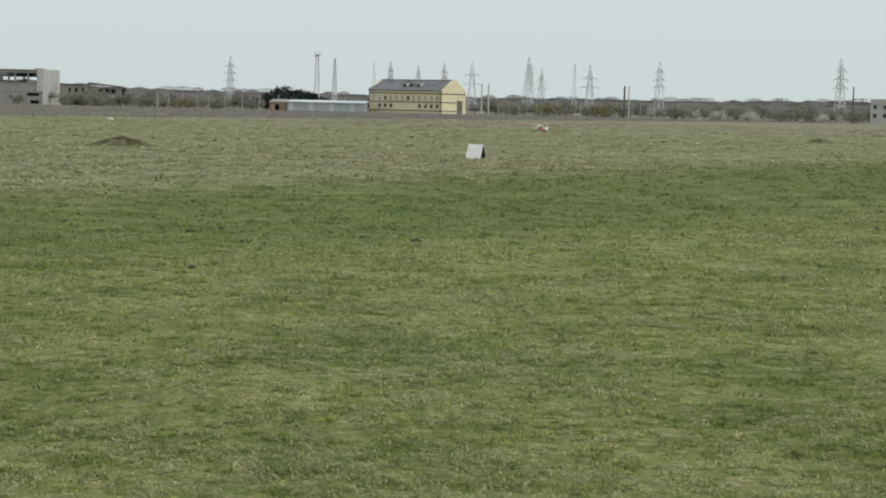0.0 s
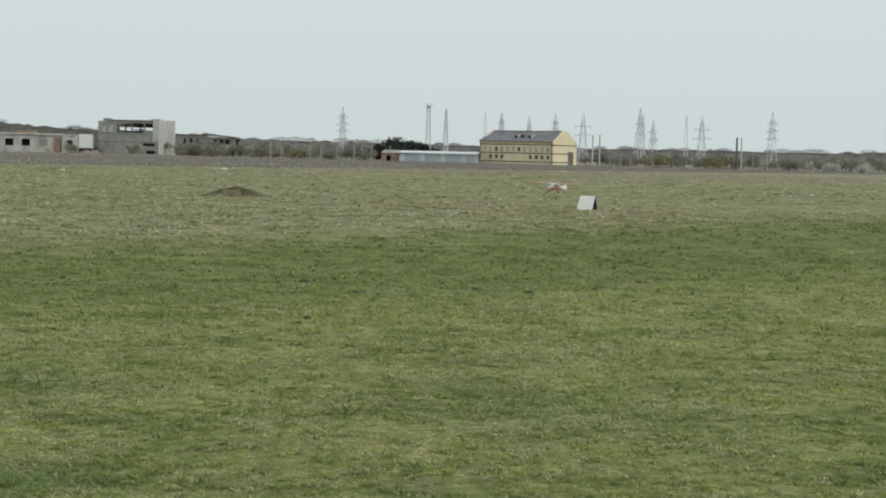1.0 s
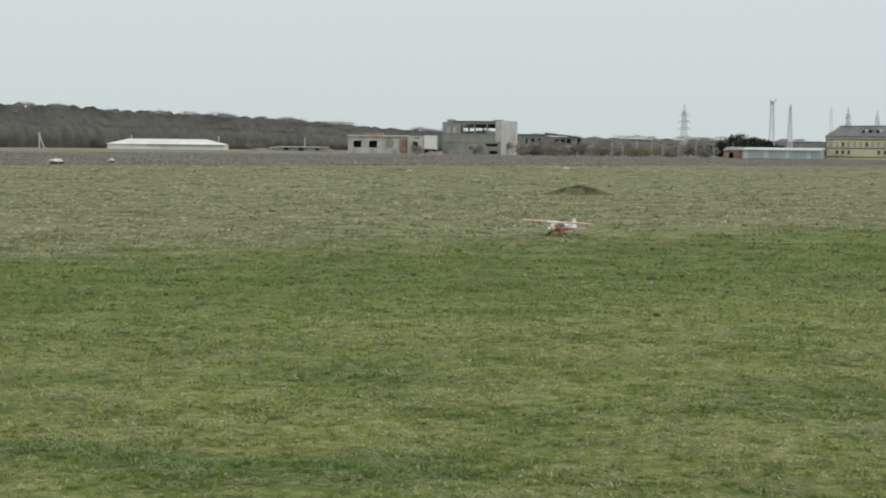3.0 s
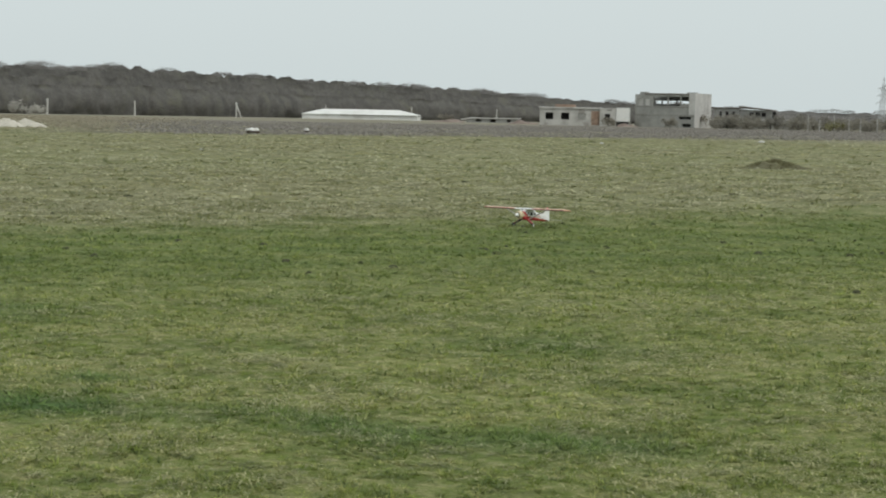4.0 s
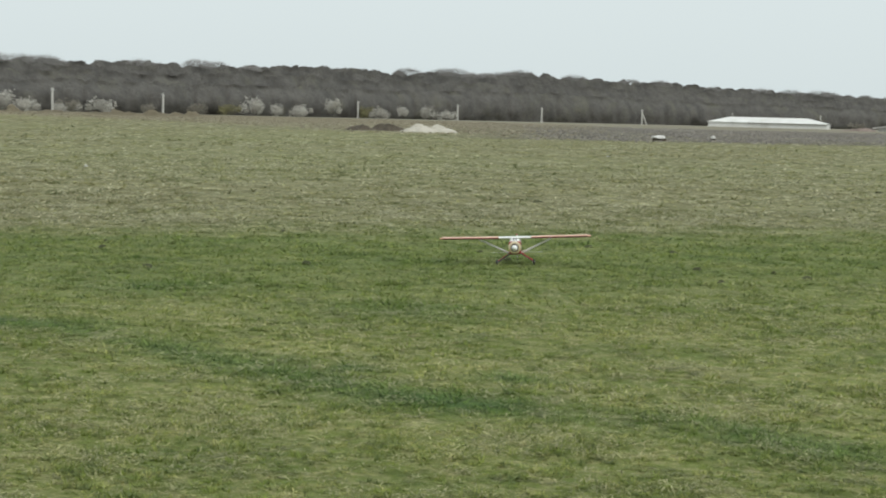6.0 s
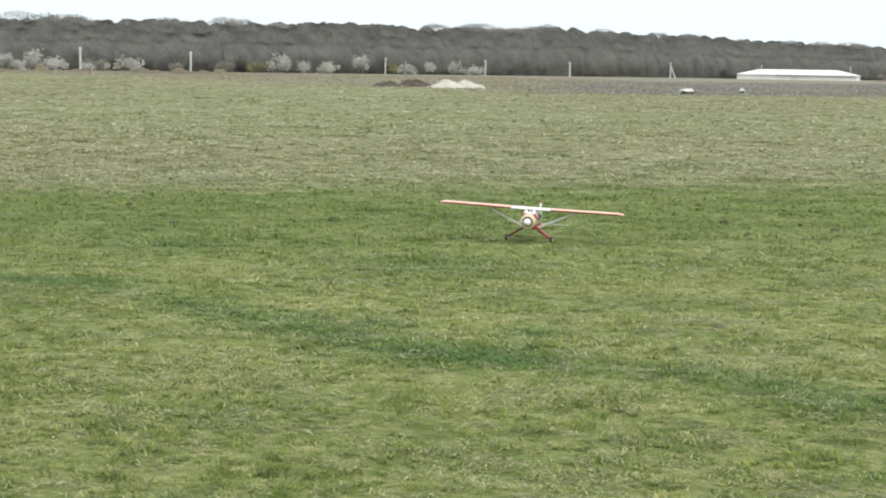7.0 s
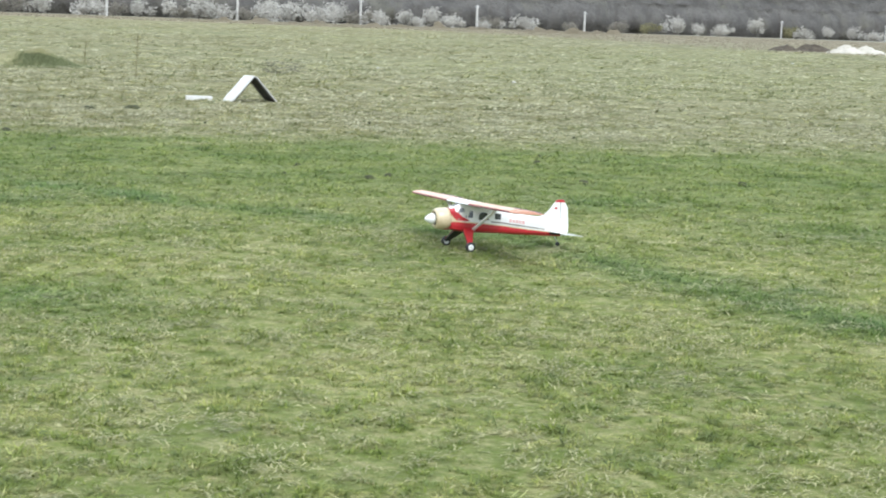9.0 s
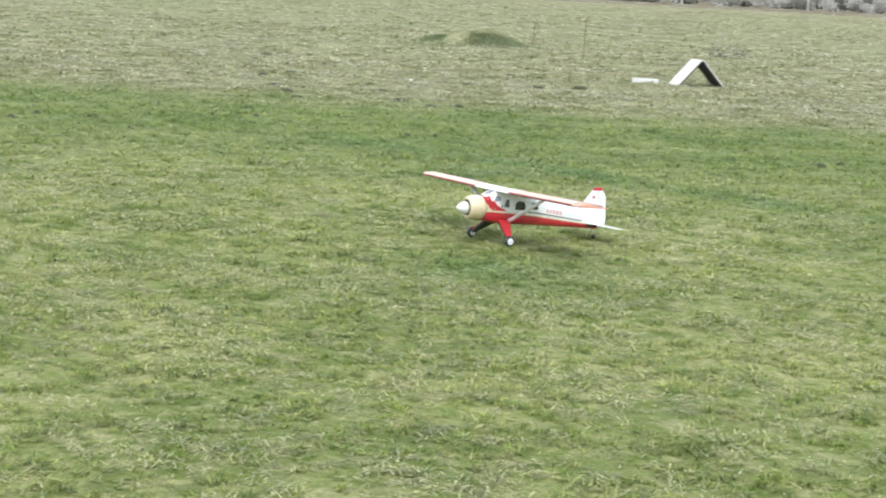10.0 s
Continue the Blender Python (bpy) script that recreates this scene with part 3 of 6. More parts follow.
def build_wood(name, t0, t1, rows, step, density, inner, outer, label):
    """Closed rows of bare crowns, one behind and above the other, with a fringe of fine twigs and pale trunks."""
    rng = np.random.default_rng(int(100 + t0))
    body, quads, twigs, heads = [], [], [], []
    start = 0
    for r in range(rows):
        # the trees of this row
        trees, t = [], t0
        while t < t1:
            base = float(np.interp(t, SKY_TURN, WOOD_FAR))
            trees.append((t, base + r * 9 + rng.uniform(-4, 4), rng.uniform(0.92, 1.04), rng.uniform(0.8, 1.3)))
            t += math.degrees(step / base) * rng.uniform(0.7, 1.35)
        tt = np.array([q[0] for q in trees])
        # the outline at every 0.6 m or so
        cols = int((t1 - t0) * math.radians(1) * 600 / 0.7)
        turn = np.linspace(t0, t1, cols)
        k = np.clip(np.searchsorted(tt, turn) - 1, 0, len(tt) - 2)
        pos = (turn - tt[k]) / (tt[k + 1] - tt[k])
        crown = np.sqrt(np.clip(1 - (2 * pos - 1) ** 2, 0, 1))                    # round heads
        far = np.interp(turn, tt, [q[1] for q in trees])
        tall = np.interp(turn, tt, [q[2] for q in trees])
        top = (1.6 + far * np.tan(np.radians(np.interp(turn, SKY_TURN, SKY_RISE)))) * tall * (0.60, 0.80, 0.92, 0.975)[min(r, 3)]
        top = np.convolve(np.pad(top, 8, mode="edge"), np.hanning(19)[1:-1] / np.hanning(19)[1:-1].sum(), "valid")
        top = np.convolve(np.pad(top, 8, mode="edge"), np.ones(17) / 17, "valid")
        far = np.convolve(np.pad(far, 8, mode="edge"), np.hanning(19)[1:-1] / np.hanning(19)[1:-1].sum(), "valid")
        top = top * (0.965 + 0.035 * crown + 0.03 * np.sin(turn * 5.3 + 1.7 * r + 2 * np.sin(turn * 2.7)) + 0.015 * np.sin(turn * 11 + r + 2 * np.sin(turn * 4.1))) + rng.normal(0, 0.06, cols)
        levels = np.array([0, 0.12, 0.3, 0.5, 0.68, 0.82, 0.92, 1.0])
        for j, u in enumerate(levels):
            bulge = (2.8 * crown + 0.4) * math.sin(math.pi * min(u * 1.1, 1)) - 4.0 * u * u
            d = far - bulge + np.convolve(rng.normal(0, 1.1, cols + 6), np.ones(7) / 7, "valid")
            z = top * u + rng.normal(0, 0.10, cols) * (0 < u) - 0.2 * (u == 0)
            a = np.radians(turn)
            body.append(np.stack([-np.sin(a) * d, np.cos(a) * d, z], -1))
        m = len(levels)
        i, j = np.meshgrid(np.arange(cols - 1), np.arange(m - 1))
        quads.append(np.stack([start + j * cols + i, start + j * cols + i + 1, start + (j + 1) * cols + i + 1, start + (j + 1) * cols + i], -1).reshape(-1, 4))
        start += m * cols
        # twigs over the rows, most at the heads
        n = int(cols * density)
        c = rng.integers(0, cols, n)
        u = np.where(rng.uniform(0, 1, n) < 0.35, rng.uniform(0.9, 1.01, n), rng.uniform(0.05, 1.0, n) ** 0.8)
        bulge = (2.8 * crown[c] + 0.4) * np.sin(np.pi * np.minimum(u * 1.1, 1)) - 4.0 * u * u
        d = far[c] - bulge - rng.uniform(0, 0.5, n)
        a = np.radians(turn[c] + rng.normal(0, 0.02, n))
        p = np.stack([-np.sin(a) * d, np.cos(a) * d, top[c] * u], -1)
        ln = rng.uniform(0.35, 1.0, n) * (1.2 - 0.5 * u)
        wd = ln * rng.uniform(0.12, 0.38, n)
        lean = rng.normal(0, 0.7, n)
        side = np.stack([np.cos(a) * wd / 2, np.sin(a) * wd / 2, np.zeros(n)], -1)
        tip = np.stack([np.cos(a) * lean, np.sin(a) * lean, rng.uniform(-0.2, 0.7, n)], -1) * ln[:, None]
        twigs.append(np.stack([p - side, p + side, p + tip], 1))
        # thin feathery heads that stand out against the sky, skylight painted into their pale colour
        if r == rows - 1:
            for q in trees:
                if rng.uniform() < 0.5:
                    m = int(rng.integers(500, 1000))
                    rise = 1.6 + q[1] * math.tan(math.radians(float(np.interp(q[0], SKY_TURN, SKY_RISE))))
                    rad = rng.uniform(2.0, 4.4)
                    th, ph = rng.uniform(0, math.pi, m), np.sqrt(rng.uniform(0.05, 1, m))
                    a = math.radians(q[0])
                    sx, sz = np.cos(th) * ph * rad * 1.5, np.sin(th) * ph * rad * 0.60
                    dd = q[1] - 3 + rng.normal(0, 1, m)
                    p = np.stack([-np.sin(a) * dd + np.cos(a) * sx, np.cos(a) * dd + np.sin(a) * sx, rise * rng.uniform(0.83, 0.88) + sz], -1)
                    ln = rng.uniform(0.35, 1.0, m)
                    side = np.array([np.cos(a), np.sin(a), 0.0]) * 0.035
                    tip = np.stack([np.cos(a) * np.cos(th) * ln, np.sin(a) * np.cos(th) * ln, np.sin(th) * ln + 0.1], -1)
                    heads.append(np.stack([p - side, p + side, p + tip], 1))
    count = sum(len(q) for q in twigs)
    twigs += heads
    body, quads, tri = np.concatenate(body), np.concatenate(quads), np.concatenate(twigs)
    v = np.concatenate([body, tri.reshape(-1, 3)])
    loops = np.concatenate([quads.ravel(), np.arange(len(tri) * 3) + len(body)])
    starts = np.concatenate([np.arange(len(quads)) * 4, len(quads) * 4 + np.arange(len(tri)) * 3])
    me = bpy.data.meshes.new(name)
    me.vertices.add(len(v))
    me.vertices.foreach_set("co", v.astype(np.float32).ravel())
    me.loops.add(len(loops))
    me.loops.foreach_set("vertex_index", loops.astype(np.int32))
    me.polygons.add(len(starts))
    me.polygons.foreach_set("loop_start", starts.astype(np.int32))
    me.update(calc_edges=True)
    me.materials.append(inner)
    me.materials.append(outer)
    me.materials.append(TWIGS_SKYLIT)
    slot = np.ones(len(starts), dtype=np.int32)
    slot[:len(quads)] = 0
    slot[len(quads) + count:] = 2
    me.polygons.foreach_set("material_index", slot)
    me.polygons.foreach_set("use_smooth", slot == 0)
    tagged(new(name, me), label, "wood", kind="stuff")


def clumped(bm_seed, h, w, count, leaf, squash=1.0):
    """Triangles for the crown of a bush or small tree: lumps of small leaves round several centres."""
    rng = np.random.default_rng(bm_seed)
    cen = np.stack([rng.normal(0, w * 0.26, 9), rng.normal(0, w * 0.26, 9), rng.uniform(0.3, 0.82, 9) * h], -1)
    rad = rng.uniform(0.16, 0.3, 9) * w
    k = rng.integers(0, 9, count)
    d = rng.normal(0, 1, (count, 3))
    d /= np.linalg.norm(d, axis=1, keepdims=True)
    p = cen[k] + d * (rad[k] * rng.uniform(0.35, 1.05, count))[:, None] * [1, 1, squash]
    p[:, 2] = np.maximum(p[:, 2], 0.04 * h)
    a, b = rng.normal(0, 1, (count, 3)), rng.normal(0, 1, (count, 3))
    a *= (leaf * rng.uniform(0.6, 1.3, count) / np.linalg.norm(a, axis=1))[:, None]
    b *= (leaf * rng.uniform(0.6, 1.3, count) / np.linalg.norm(b, axis=1))[:, None]
    v = np.stack([p, p + a, p + b], 1).reshape(-1, 3)
    return v.tolist(), np.arange(3 * count).reshape(-1, 3).tolist()


def make_bush(name, seed, h, w, material, label, group, leaf=0.34, count=950):
    ob = empty(name, Matrix(), label, "bush", group)
    bm = bmesh.new()
    rng = random.Random(seed)
    for i in range(6):
        a, r = rng.uniform(0, 6.28), rng.uniform(0.15, 0.4) * w
        bar(bm, (0.05 * math.cos(a), 0.05 * math.sin(a), -0.05), (math.cos(a) * r, math.sin(a) * r, h * rng.uniform(0.45, 0.8)), 0.016 * h, 0.005 * h, 4)
    part("stems", bm, BARK, ob)
    v, f = clumped(seed, h, w, count, leaf)
    raw("crown", v, f, material, ob)
    return ob


def build_bushes():
    g = "bushes before the wood"
    wide = make_bush("blossoming_bush", 1, 3.0, 5.2, BLOSSOM, "wide bush in greyish white blossom before the wood", g)
    tall = make_bush("blossoming_bush", 2, 3.6, 4.0, BLOSSOM, "tall bush in white blossom before the wood", g)
    low = make_bush("blossoming_bush", 3, 1.9, 4.4, BLOSSOM, "low sprawling bush in pale blossom", g)
    bud = make_bush("budding_bush", 4, 2.8, 5.0, BUDS, "olive green bush in bud beside the poles", g)
    bare = make_bush("bare_bush", 5, 2.6, 4.6, BRUSH, "leafless grey-brown bush at the wood's foot", g)
    scrub = make_bush("bare_bush", 6, 3.2, 4.2, SCRUB, "leafless grey scrub tree beyond the weeds", g)
    spots = [(wide, 39.5, 470, 1.15), (wide, 38.75, 480, 0.8), (low, 38.2, 480, 1.0), (tall, 37.9, 490, 0.75), (tall, 36.95, 500, 1.15), (bud, 35.85, 520, 0.95), (low, 35.4, 520, 1.1),
             (tall, 34.75, 530, 0.85), (wide, 33.95, 540, 0.95), (low, 33.4, 540, 1.0), (bud, 40.3, 460, 0.8), (low, 44.1, 430, 1.15), (tall, 44.35, 430, 0.6), (wide, 47.1, 400, 1.05), (low, 46.6, 400, 1.0),
             (tall, 48.0, 390, 0.8), (low, 48.7, 390, 1.2), (wide, 50.2, 380, 1.1), (low, 50.9, 370, 1.3), (low, 51.8, 360, 1.5), (wide, 52.4, 370, 1.15), (low, 53.6, 360, 1.2), (wide, 54.5, 365, 1.2), (tall, 55.4, 370, 0.85),
             (wide, 56.3, 370, 0.9), (low, 58.0, 360, 1.3), (wide, 59.4, 360, 1.0), (tall, 61.0, 360, 0.9), (wide, 62.6, 360, 1.0), (bare, 45.2, 415, 1.0), (bare, 41.3, 440, 1.0), (bare, 49.5, 375, 1.1), (bare, 53.0, 362, 1.0),
             (bare, 55.0, 360, 0.9), (bare, 57.2, 362, 1.1), (bare, 42.8, 430, 0.8), (bare, 60.2, 360, 1.1), (low, 45.4, 405, 0.7), (low, 47.6, 392, 0.8),
             (tall, -6.55, 400, 0.62), (low, -8.45, 390, 0.8), (low, -9.55, 380, 0.75), (bud, -3.2, 400, 0.85), (bud, -5.1, 400, 0.9), (bare, -7.3, 400, 1.0), (bare, -10.6, 390, 1.0), (bare, -11.6, 390, 1.0), (low, -11.9, 380, 0.7),
             (bare, 10.9, 420, 1.0), (bare, 9.4, 420, 1.0), (bare, 8.2, 430, 0.9), (bare, 13.4, 440, 0.9), (bare, 11.6, 430, 1.1), (bud, 8.35, 400, 0.62), (bare, 15.3, 440, 0.8), (bare, 20.5, 560, 0.9), (bare, -12.8, 400, 1.2), (bare, 7.2, 420, 0.8), (bare, 6.1, 410, 0.9), (bare, -2.2, 420, 1.0)]
    # scrub between the ruin, the shed and the substation
    rng = random.Random(31)
    for t0, t1, count in ((6.0, 12.2, 46), (-14.5, -0.9, 62)):
        for k in range(count):
            turn = t0 + (t1 - t0) * (k + rng.uniform(0.1, 0.9)) / count
            spots.append((scrub if rng.random() < 0.55 else bare, turn, rng.uniform(425, 520), rng.uniform(0.55, 1.25)))
    used = set()
    for i, (kind, turn, far, s) in enumerate(spots):
        s *= 1.0 if kind in (bare, scrub) else 1.18
        m = stand(turn, far, (i * 67) % 360) @ Matrix.Diagonal((s, s, s, 1))
        if kind in used:
            ob = copy_thing(kind, m)
            ob.matrix_basis = m
        else:
            kind.matrix_basis = m
            used.add(kind)


def build_pines():
    for i, (turn, far, h, w) in enumerate(((5.45, 450, 5.9, 6.0), (5.05, 455, 7.0, 6.5), (4.78, 460, 6.7, 6.0), (4.35, 450, 5.3, 6.0), (5.75, 460, 5.0, 5.0), (3.9, 460, 4.2, 5.0))):
        h *= 0.80
        ob = empty("pine_tree", stand(turn, far), "dark evergreen pine behind the long shed", "tree", "pines behind the shed")
        bm = bmesh.new()
        bar(bm, (0, 0, -0.1), (0.1, 0, h * 0.85), 0.16, 0.05, 6)
        for k in range(7):
            a = k * 2.4
            bar(bm, (0, 0, h * (0.3 + 0.07 * k)), (math.cos(a) * w * 0.33, math.sin(a) * w * 0.33, h * (0.42 + 0.07 * k)), 0.05, 0.02, 4)
        part("trunk", bm, BARK, ob)
        v, f = clumped(40 + i, h, w, 1500, 0.55)
        raw("crown", v, f, NEEDLES, ob)


# ---- buildings ----
def opening_panes(parent, holes, y, material, name="window"):
    for x0, x1, z0, z1 in holes:
        bm = bmesh.new()
        box(bm, x0 + 0.04, x1 - 0.04, y, y + 0.05, z0 + 0.04, z1 - 0.04)
        w = part(name, bm, material, parent)
        bm = bmesh.new()
        wall(bm, x0, x1, y - 0.06, y - 0.005, z0, z1, [(x0 + 0.09, x1 - 0.09, z0 + 0.09, z1 - 0.09)])
        part("frame", bm, POLE, w)
        bm = bmesh.new()
        box(bm, x0 - 0.08, x1 + 0.08, y - 0.36, y - 0.08, z0 - 0.09, z0)
        part("sill", bm, CONCRETE_PALE, w)


def build_yellow_house():
    L, D, E, T = 20.6, 9.0, 5.15, 7.35      # front, depth, eaves, ridge
    ob = empty("yellow_house", stand(0.10, 398, -36), "two-storey yellow house with grey gabled roof", "house")
    upper = [(-L + 0.9 + i * 1.62, -L + 1.75 + i * 1.62, 2.95, 3.95) for i in range(12)]
    lower = [(-L + 0.9 + i * 1.62, -L + 1.75 + i * 1.62, 1.25, 2.15) for i in (1, 2, 3, 8, 9, 10, 11)]
    bm = bmesh.new()
    wall(bm, -L, 0, 0, 0.35, 0, E, upper + lower)
    part("front_wall", bm, YELLOW, ob)
    bm = bmesh.new()
    wall(bm, -L, 0, D - 0.35, D, 0, E)
    part("back_wall", bm, YELLOW, ob)
    door = (D - 3.4, D - 1.2, 0.0, 3.0)
    for x0 in (-L, -0.35):
        bm = bmesh.new()
        wall(bm, 0.35, D - 0.35, 0, 0.35, 0, E, [door] if x0 > -1 else [])
        bm.transform(Matrix.Translation((x0 + 0.35, 0, 0)) @ Matrix.Rotation(radians(90), 4, "Z"))
        # gable
        a = [bm.verts.new((x, y, z)) for x in (x0, x0 + 0.35) for y, z in ((0, E), (D, E), (D / 2 + 0.6, T + 0.25), (D / 2 - 0.6, T + 0.25))]
        bm.faces.new(a[:4]), bm.faces.new(a[4:])
        for i in range(4):
            bm.faces.new((a[i], a[(i + 1) % 4], a[4 + (i + 1) % 4], a[4 + i]))
        part("end_wall", bm, YELLOW, ob)
    bm = bmesh.new()
    box(bm, -0.25, -0.1, *door)
    part("gate", bm, BAND, ob, "dark brown gate")
    for s in (0, 1):
        bm = bmesh.new()
        y0, y1 = ((-0.45, D / 2), (D + 0.45, D / 2))[s]
        v = [bm.verts.new(p) for p in ((-L - 0.1, y0, E - 0.1), (-0.36, y0, E - 0.1), (-0.36, y1, T), (-L - 0.1, y1, T))]
        w = [bm.verts.new((p.co.x, p.co.y, p.co.z + 0.16)) for p in v]
        bm.faces.new(v), bm.faces.new(w)
        for i in range(4):
            bm.faces.new((v[i], v[(i + 1) % 4], w[(i + 1) % 4], w[i]))
        part("roof_slope", bm, SLATE, ob)
    bm = bmesh.new()
    box(bm, -L, -0.3, D / 2 - 0.15, D / 2 + 0.15, T + 0.1, T + 0.3)
    part("ridge", bm, BAND, ob)
    for x, dark in ((-11.4, False), (-9.6, True), (-7.6, False)):
        bm = bmesh.new()
        box(bm, x - 0.55, x + 0.55, 1.3, 3.4, 5.7, 6.75)
        d = part("dormer", bm, SLATE if dark else CONCRETE_PALE, ob)
        bm = bmesh.new()
        box(bm, x - 0.38, x + 0.38, 1.24, 1.3, 5.95, 6.6)
        part("pane", bm, DARK, d)
    for z in (4.35, 2.45, 0.55):
        bm = bmesh.new()
        box(bm, -L - 0.05, 0.06, -0.09, 0.0, z, z + 0.2)
        box(bm, 0.0, 0.06, 0.0, door[0] if z < 3 else D, z, z + 0.2)
        part("band", bm, BAND, ob)
    for x0 in (-L + 0.02, -0.5):
        bm = bmesh.new()
        box(bm, x0, x0 + 0.14, -0.2, -0.08, 0, E)
        part("downpipe", bm, BAND, ob)
    opening_panes(ob, [h for i, h in enumerate(upper) if i not in (2, 6)], 0.2, PALE_PANE)
    opening_panes(ob, [upper[2], upper[6]] + lower, 0.2, PANE)


def build_long_shed():
    ob = empty("long_shed", stand(2.6, 402, -8), "long low blue-grey sheet metal shed", "shed")
    bm = bmesh.new()
    wall(bm, -17.3, 0, 0, 0.25, 0, 1.9)
    wall(bm, -17.3, 0, 5.75, 6, 0, 1.9)
    box(bm, -17.3, -17.05, 0.25, 5.75, 0, 1.9)
    box(bm, -0.25, 0, 0.25, 5.75, 0, 1.9)
    part("wall", bm, BLUE_SHEET, ob)
    for i in range(15):
        bm = bmesh.new()
        x = -16.9 + i * 1.16
        box(bm, x, x + 0.95, -0.06, -0.004, 0.15, 1.75)
        part("panel", bm, BLUE_SHEET if i % 4 else PALE_BLUE_SHEET, ob)
    bm = bmesh.new()
    v = [bm.verts.new(p) for p in ((-17.6, -0.4, 1.9), (0.3, -0.4, 1.9), (0.3, 6.3, 2.35), (-17.6, 6.3, 2.35), (-17.6, -0.4, 2.1), (0.3, -0.4, 2.1), (0.3, 6.3, 2.55), (-17.6, 6.3, 2.55))]
    for q in ((0, 1, 2, 3), (4, 5, 6, 7), (0, 1, 5, 4), (1, 2, 6, 5), (2, 3, 7, 6), (3, 0, 4, 7)):
        bm.faces.new([v[i] for i in q])
    part("roof", bm, PALE_BLUE_SHEET, ob, "pale blue-grey sheet roof")
    hut = empty("brick_hut", stand(5.05, 405, -5), "small ruined brick hut beside the shed", "hut")
    bm = bmesh.new()
    wall(bm, -3.8, 0, 0, 0.3, 0, 1.9, [(-2.6, -1.6, 0.0, 1.3)])
    box(bm, -3.8, -3.5, 0.3, 3.5, 0, 1.8)
    box(bm, -0.3, 0, 0.3, 3.5, 0, 1.9)
    box(bm, -3.8, 0, 3.5, 3.8, 0, 1.9)
    part("wall", bm, BRICK, hut)
    bm = bmesh.new()
    v = [bm.verts.new(p) for p in ((-4.0, -0.2, 1.9), (0.2, -0.2, 1.9), (0.2, 4.0, 1.9), (-4.0, 4.0, 1.9), (-3.2, 1.9, 2.6), (0.2, 1.9, 2.6))]
    for q in ((0, 1, 5, 4), (1, 2, 5), (2, 3, 4, 5), (3, 0, 4), (0, 1, 2, 3)):
        bm.faces.new([v[i] for i in q])
    part("roof", bm, CONCRETE, hut)


def build_ruin():
    L, D, H = 15.8, 11.5, 8.5
    ob = empty("ruined_block", stand(12.63, 450, -20), "gutted grey concrete factory block with open top floor", "ruin")
    sky_holes = [(-11.0, -7.2, 5.35, 7.7), (-6.9, -3.9, 5.35, 7.7), (-3.6, -1.5, 5.35, 7.7)]
    low_holes = [(-4.0, -0.9, 2.1, 2.75), (-3.2, -0.9, 0.2, 1.0)]
    blind = [(-14.9, -13.7, 5.4, 7.2), (-13.0, -11.9, 5.4, 7.2)]
    bm = bmesh.new()
    wall(bm, -L, 0, 0, 0.4, 0, H - 0.35, sky_holes + low_holes + blind)
    part("front_wall", bm, CONCRETE, ob)
    bm = bmesh.new()
    wall(bm, -L, 0, D - 0.4, D, 0, H - 0.35, [(-14.6, -0.8, 5.95, 6.80)])
    part("back_wall", bm, CONCRETE, ob)
    for x in (-12.9, -8.9, -4.6):
        bm = bmesh.new()
        box(bm, x - 0.16, x + 0.16, D - 0.38, D - 0.05, 5.95, 6.80)
        part("column", bm, CONCRETE, ob)
    # paler concrete on this end: it carries the stronger light it gets
    bm = bmesh.new()
    box(bm, -0.4, 0, 0.4, D - 0.4, 0, H - 0.35)
    part("end_wall", bm, CONCRETE_PALE, ob, "end wall, its stronger light put into the pale colour")
    # facing over the end, pale with the same painted light
    bm = bmesh.new()
    box(bm, 0.003, 0.25, -0.25, D + 0.1, 0, H + 0.1)
    box(bm, -1.4, 0.003, -0.25, -0.003, 3.2, H + 0.1)
    part("facing", bm, CONCRETE_PALE, ob, "pale plastered facing, the end's stronger light in its colour")
    bm = bmesh.new()
    box(bm, -L, -L + 0.4, 0.4, D - 0.4, 0, H - 0.35)
    part("end_wall", bm, CONCRETE, ob)
    bm = bmesh.new()
    box(bm, -L + 0.4, -0.4, 0.4, D - 0.4, 4.6, 4.85)
    part("floor_slab", bm, CONCRETE, ob)
    bm = bmesh.new()
    box(bm, -L + 2.6, -0.2, -0.1, D + 0.1, H - 0.35, H)
    part("roof_slab", bm, BAND, ob, "dark roof slab")
    bm = bmesh.new()
    box(bm, -L + 0.9, -L + 2.5, 1.0, 3.2, H - 0.35, H + 0.35)
    part("roof_hut", bm, CONCRETE, ob)
    bm = bmesh.new()
    box(bm, -2.4, -0.3, 1.0, 3.0, H, H + 0.3)
    part("roof_hut", bm, CONCRETE, ob)
    for z in (5.05, 3.0):
        bm = bmesh.new()
        box(bm, -L + 0.1, -1.5, -0.06, -0.003, z, z + 0.08)
        part("joint_band", bm, BAND, ob)
    for h in blind:
        bm = bmesh.new()
        box(bm, h[0] + 0.05, h[1] - 0.05, 0.15, 0.25, h[2] + 0.05, h[3] - 0.05)
        part("infill", bm, CONCRETE_PALE, ob)
    bm = bmesh.new()
    box(bm, -3.58, -1.52, 0.1, 0.3, 5.36, 5.95)
    part("sill_wall", bm, CONCRETE, ob)
    # near-black sheets added behind the low openings for the shade within
    for h in low_holes:
        bm = bmesh.new()
        box(bm, h[0], h[1], 0.9, 1.0, h[2] - 0.1, h[3] + 0.1)
        part("shade_backing", bm, DARK, ob)

    low = empty("ruined_annex", stand(14.66, 452, -4), "low roofless concrete building with empty windows", "ruin")
    holes = [(-21.2, -19.2, 1.5, 3.2), (-17.2, -15.2, 1.5, 3.2)]
    bm = bmesh.new()
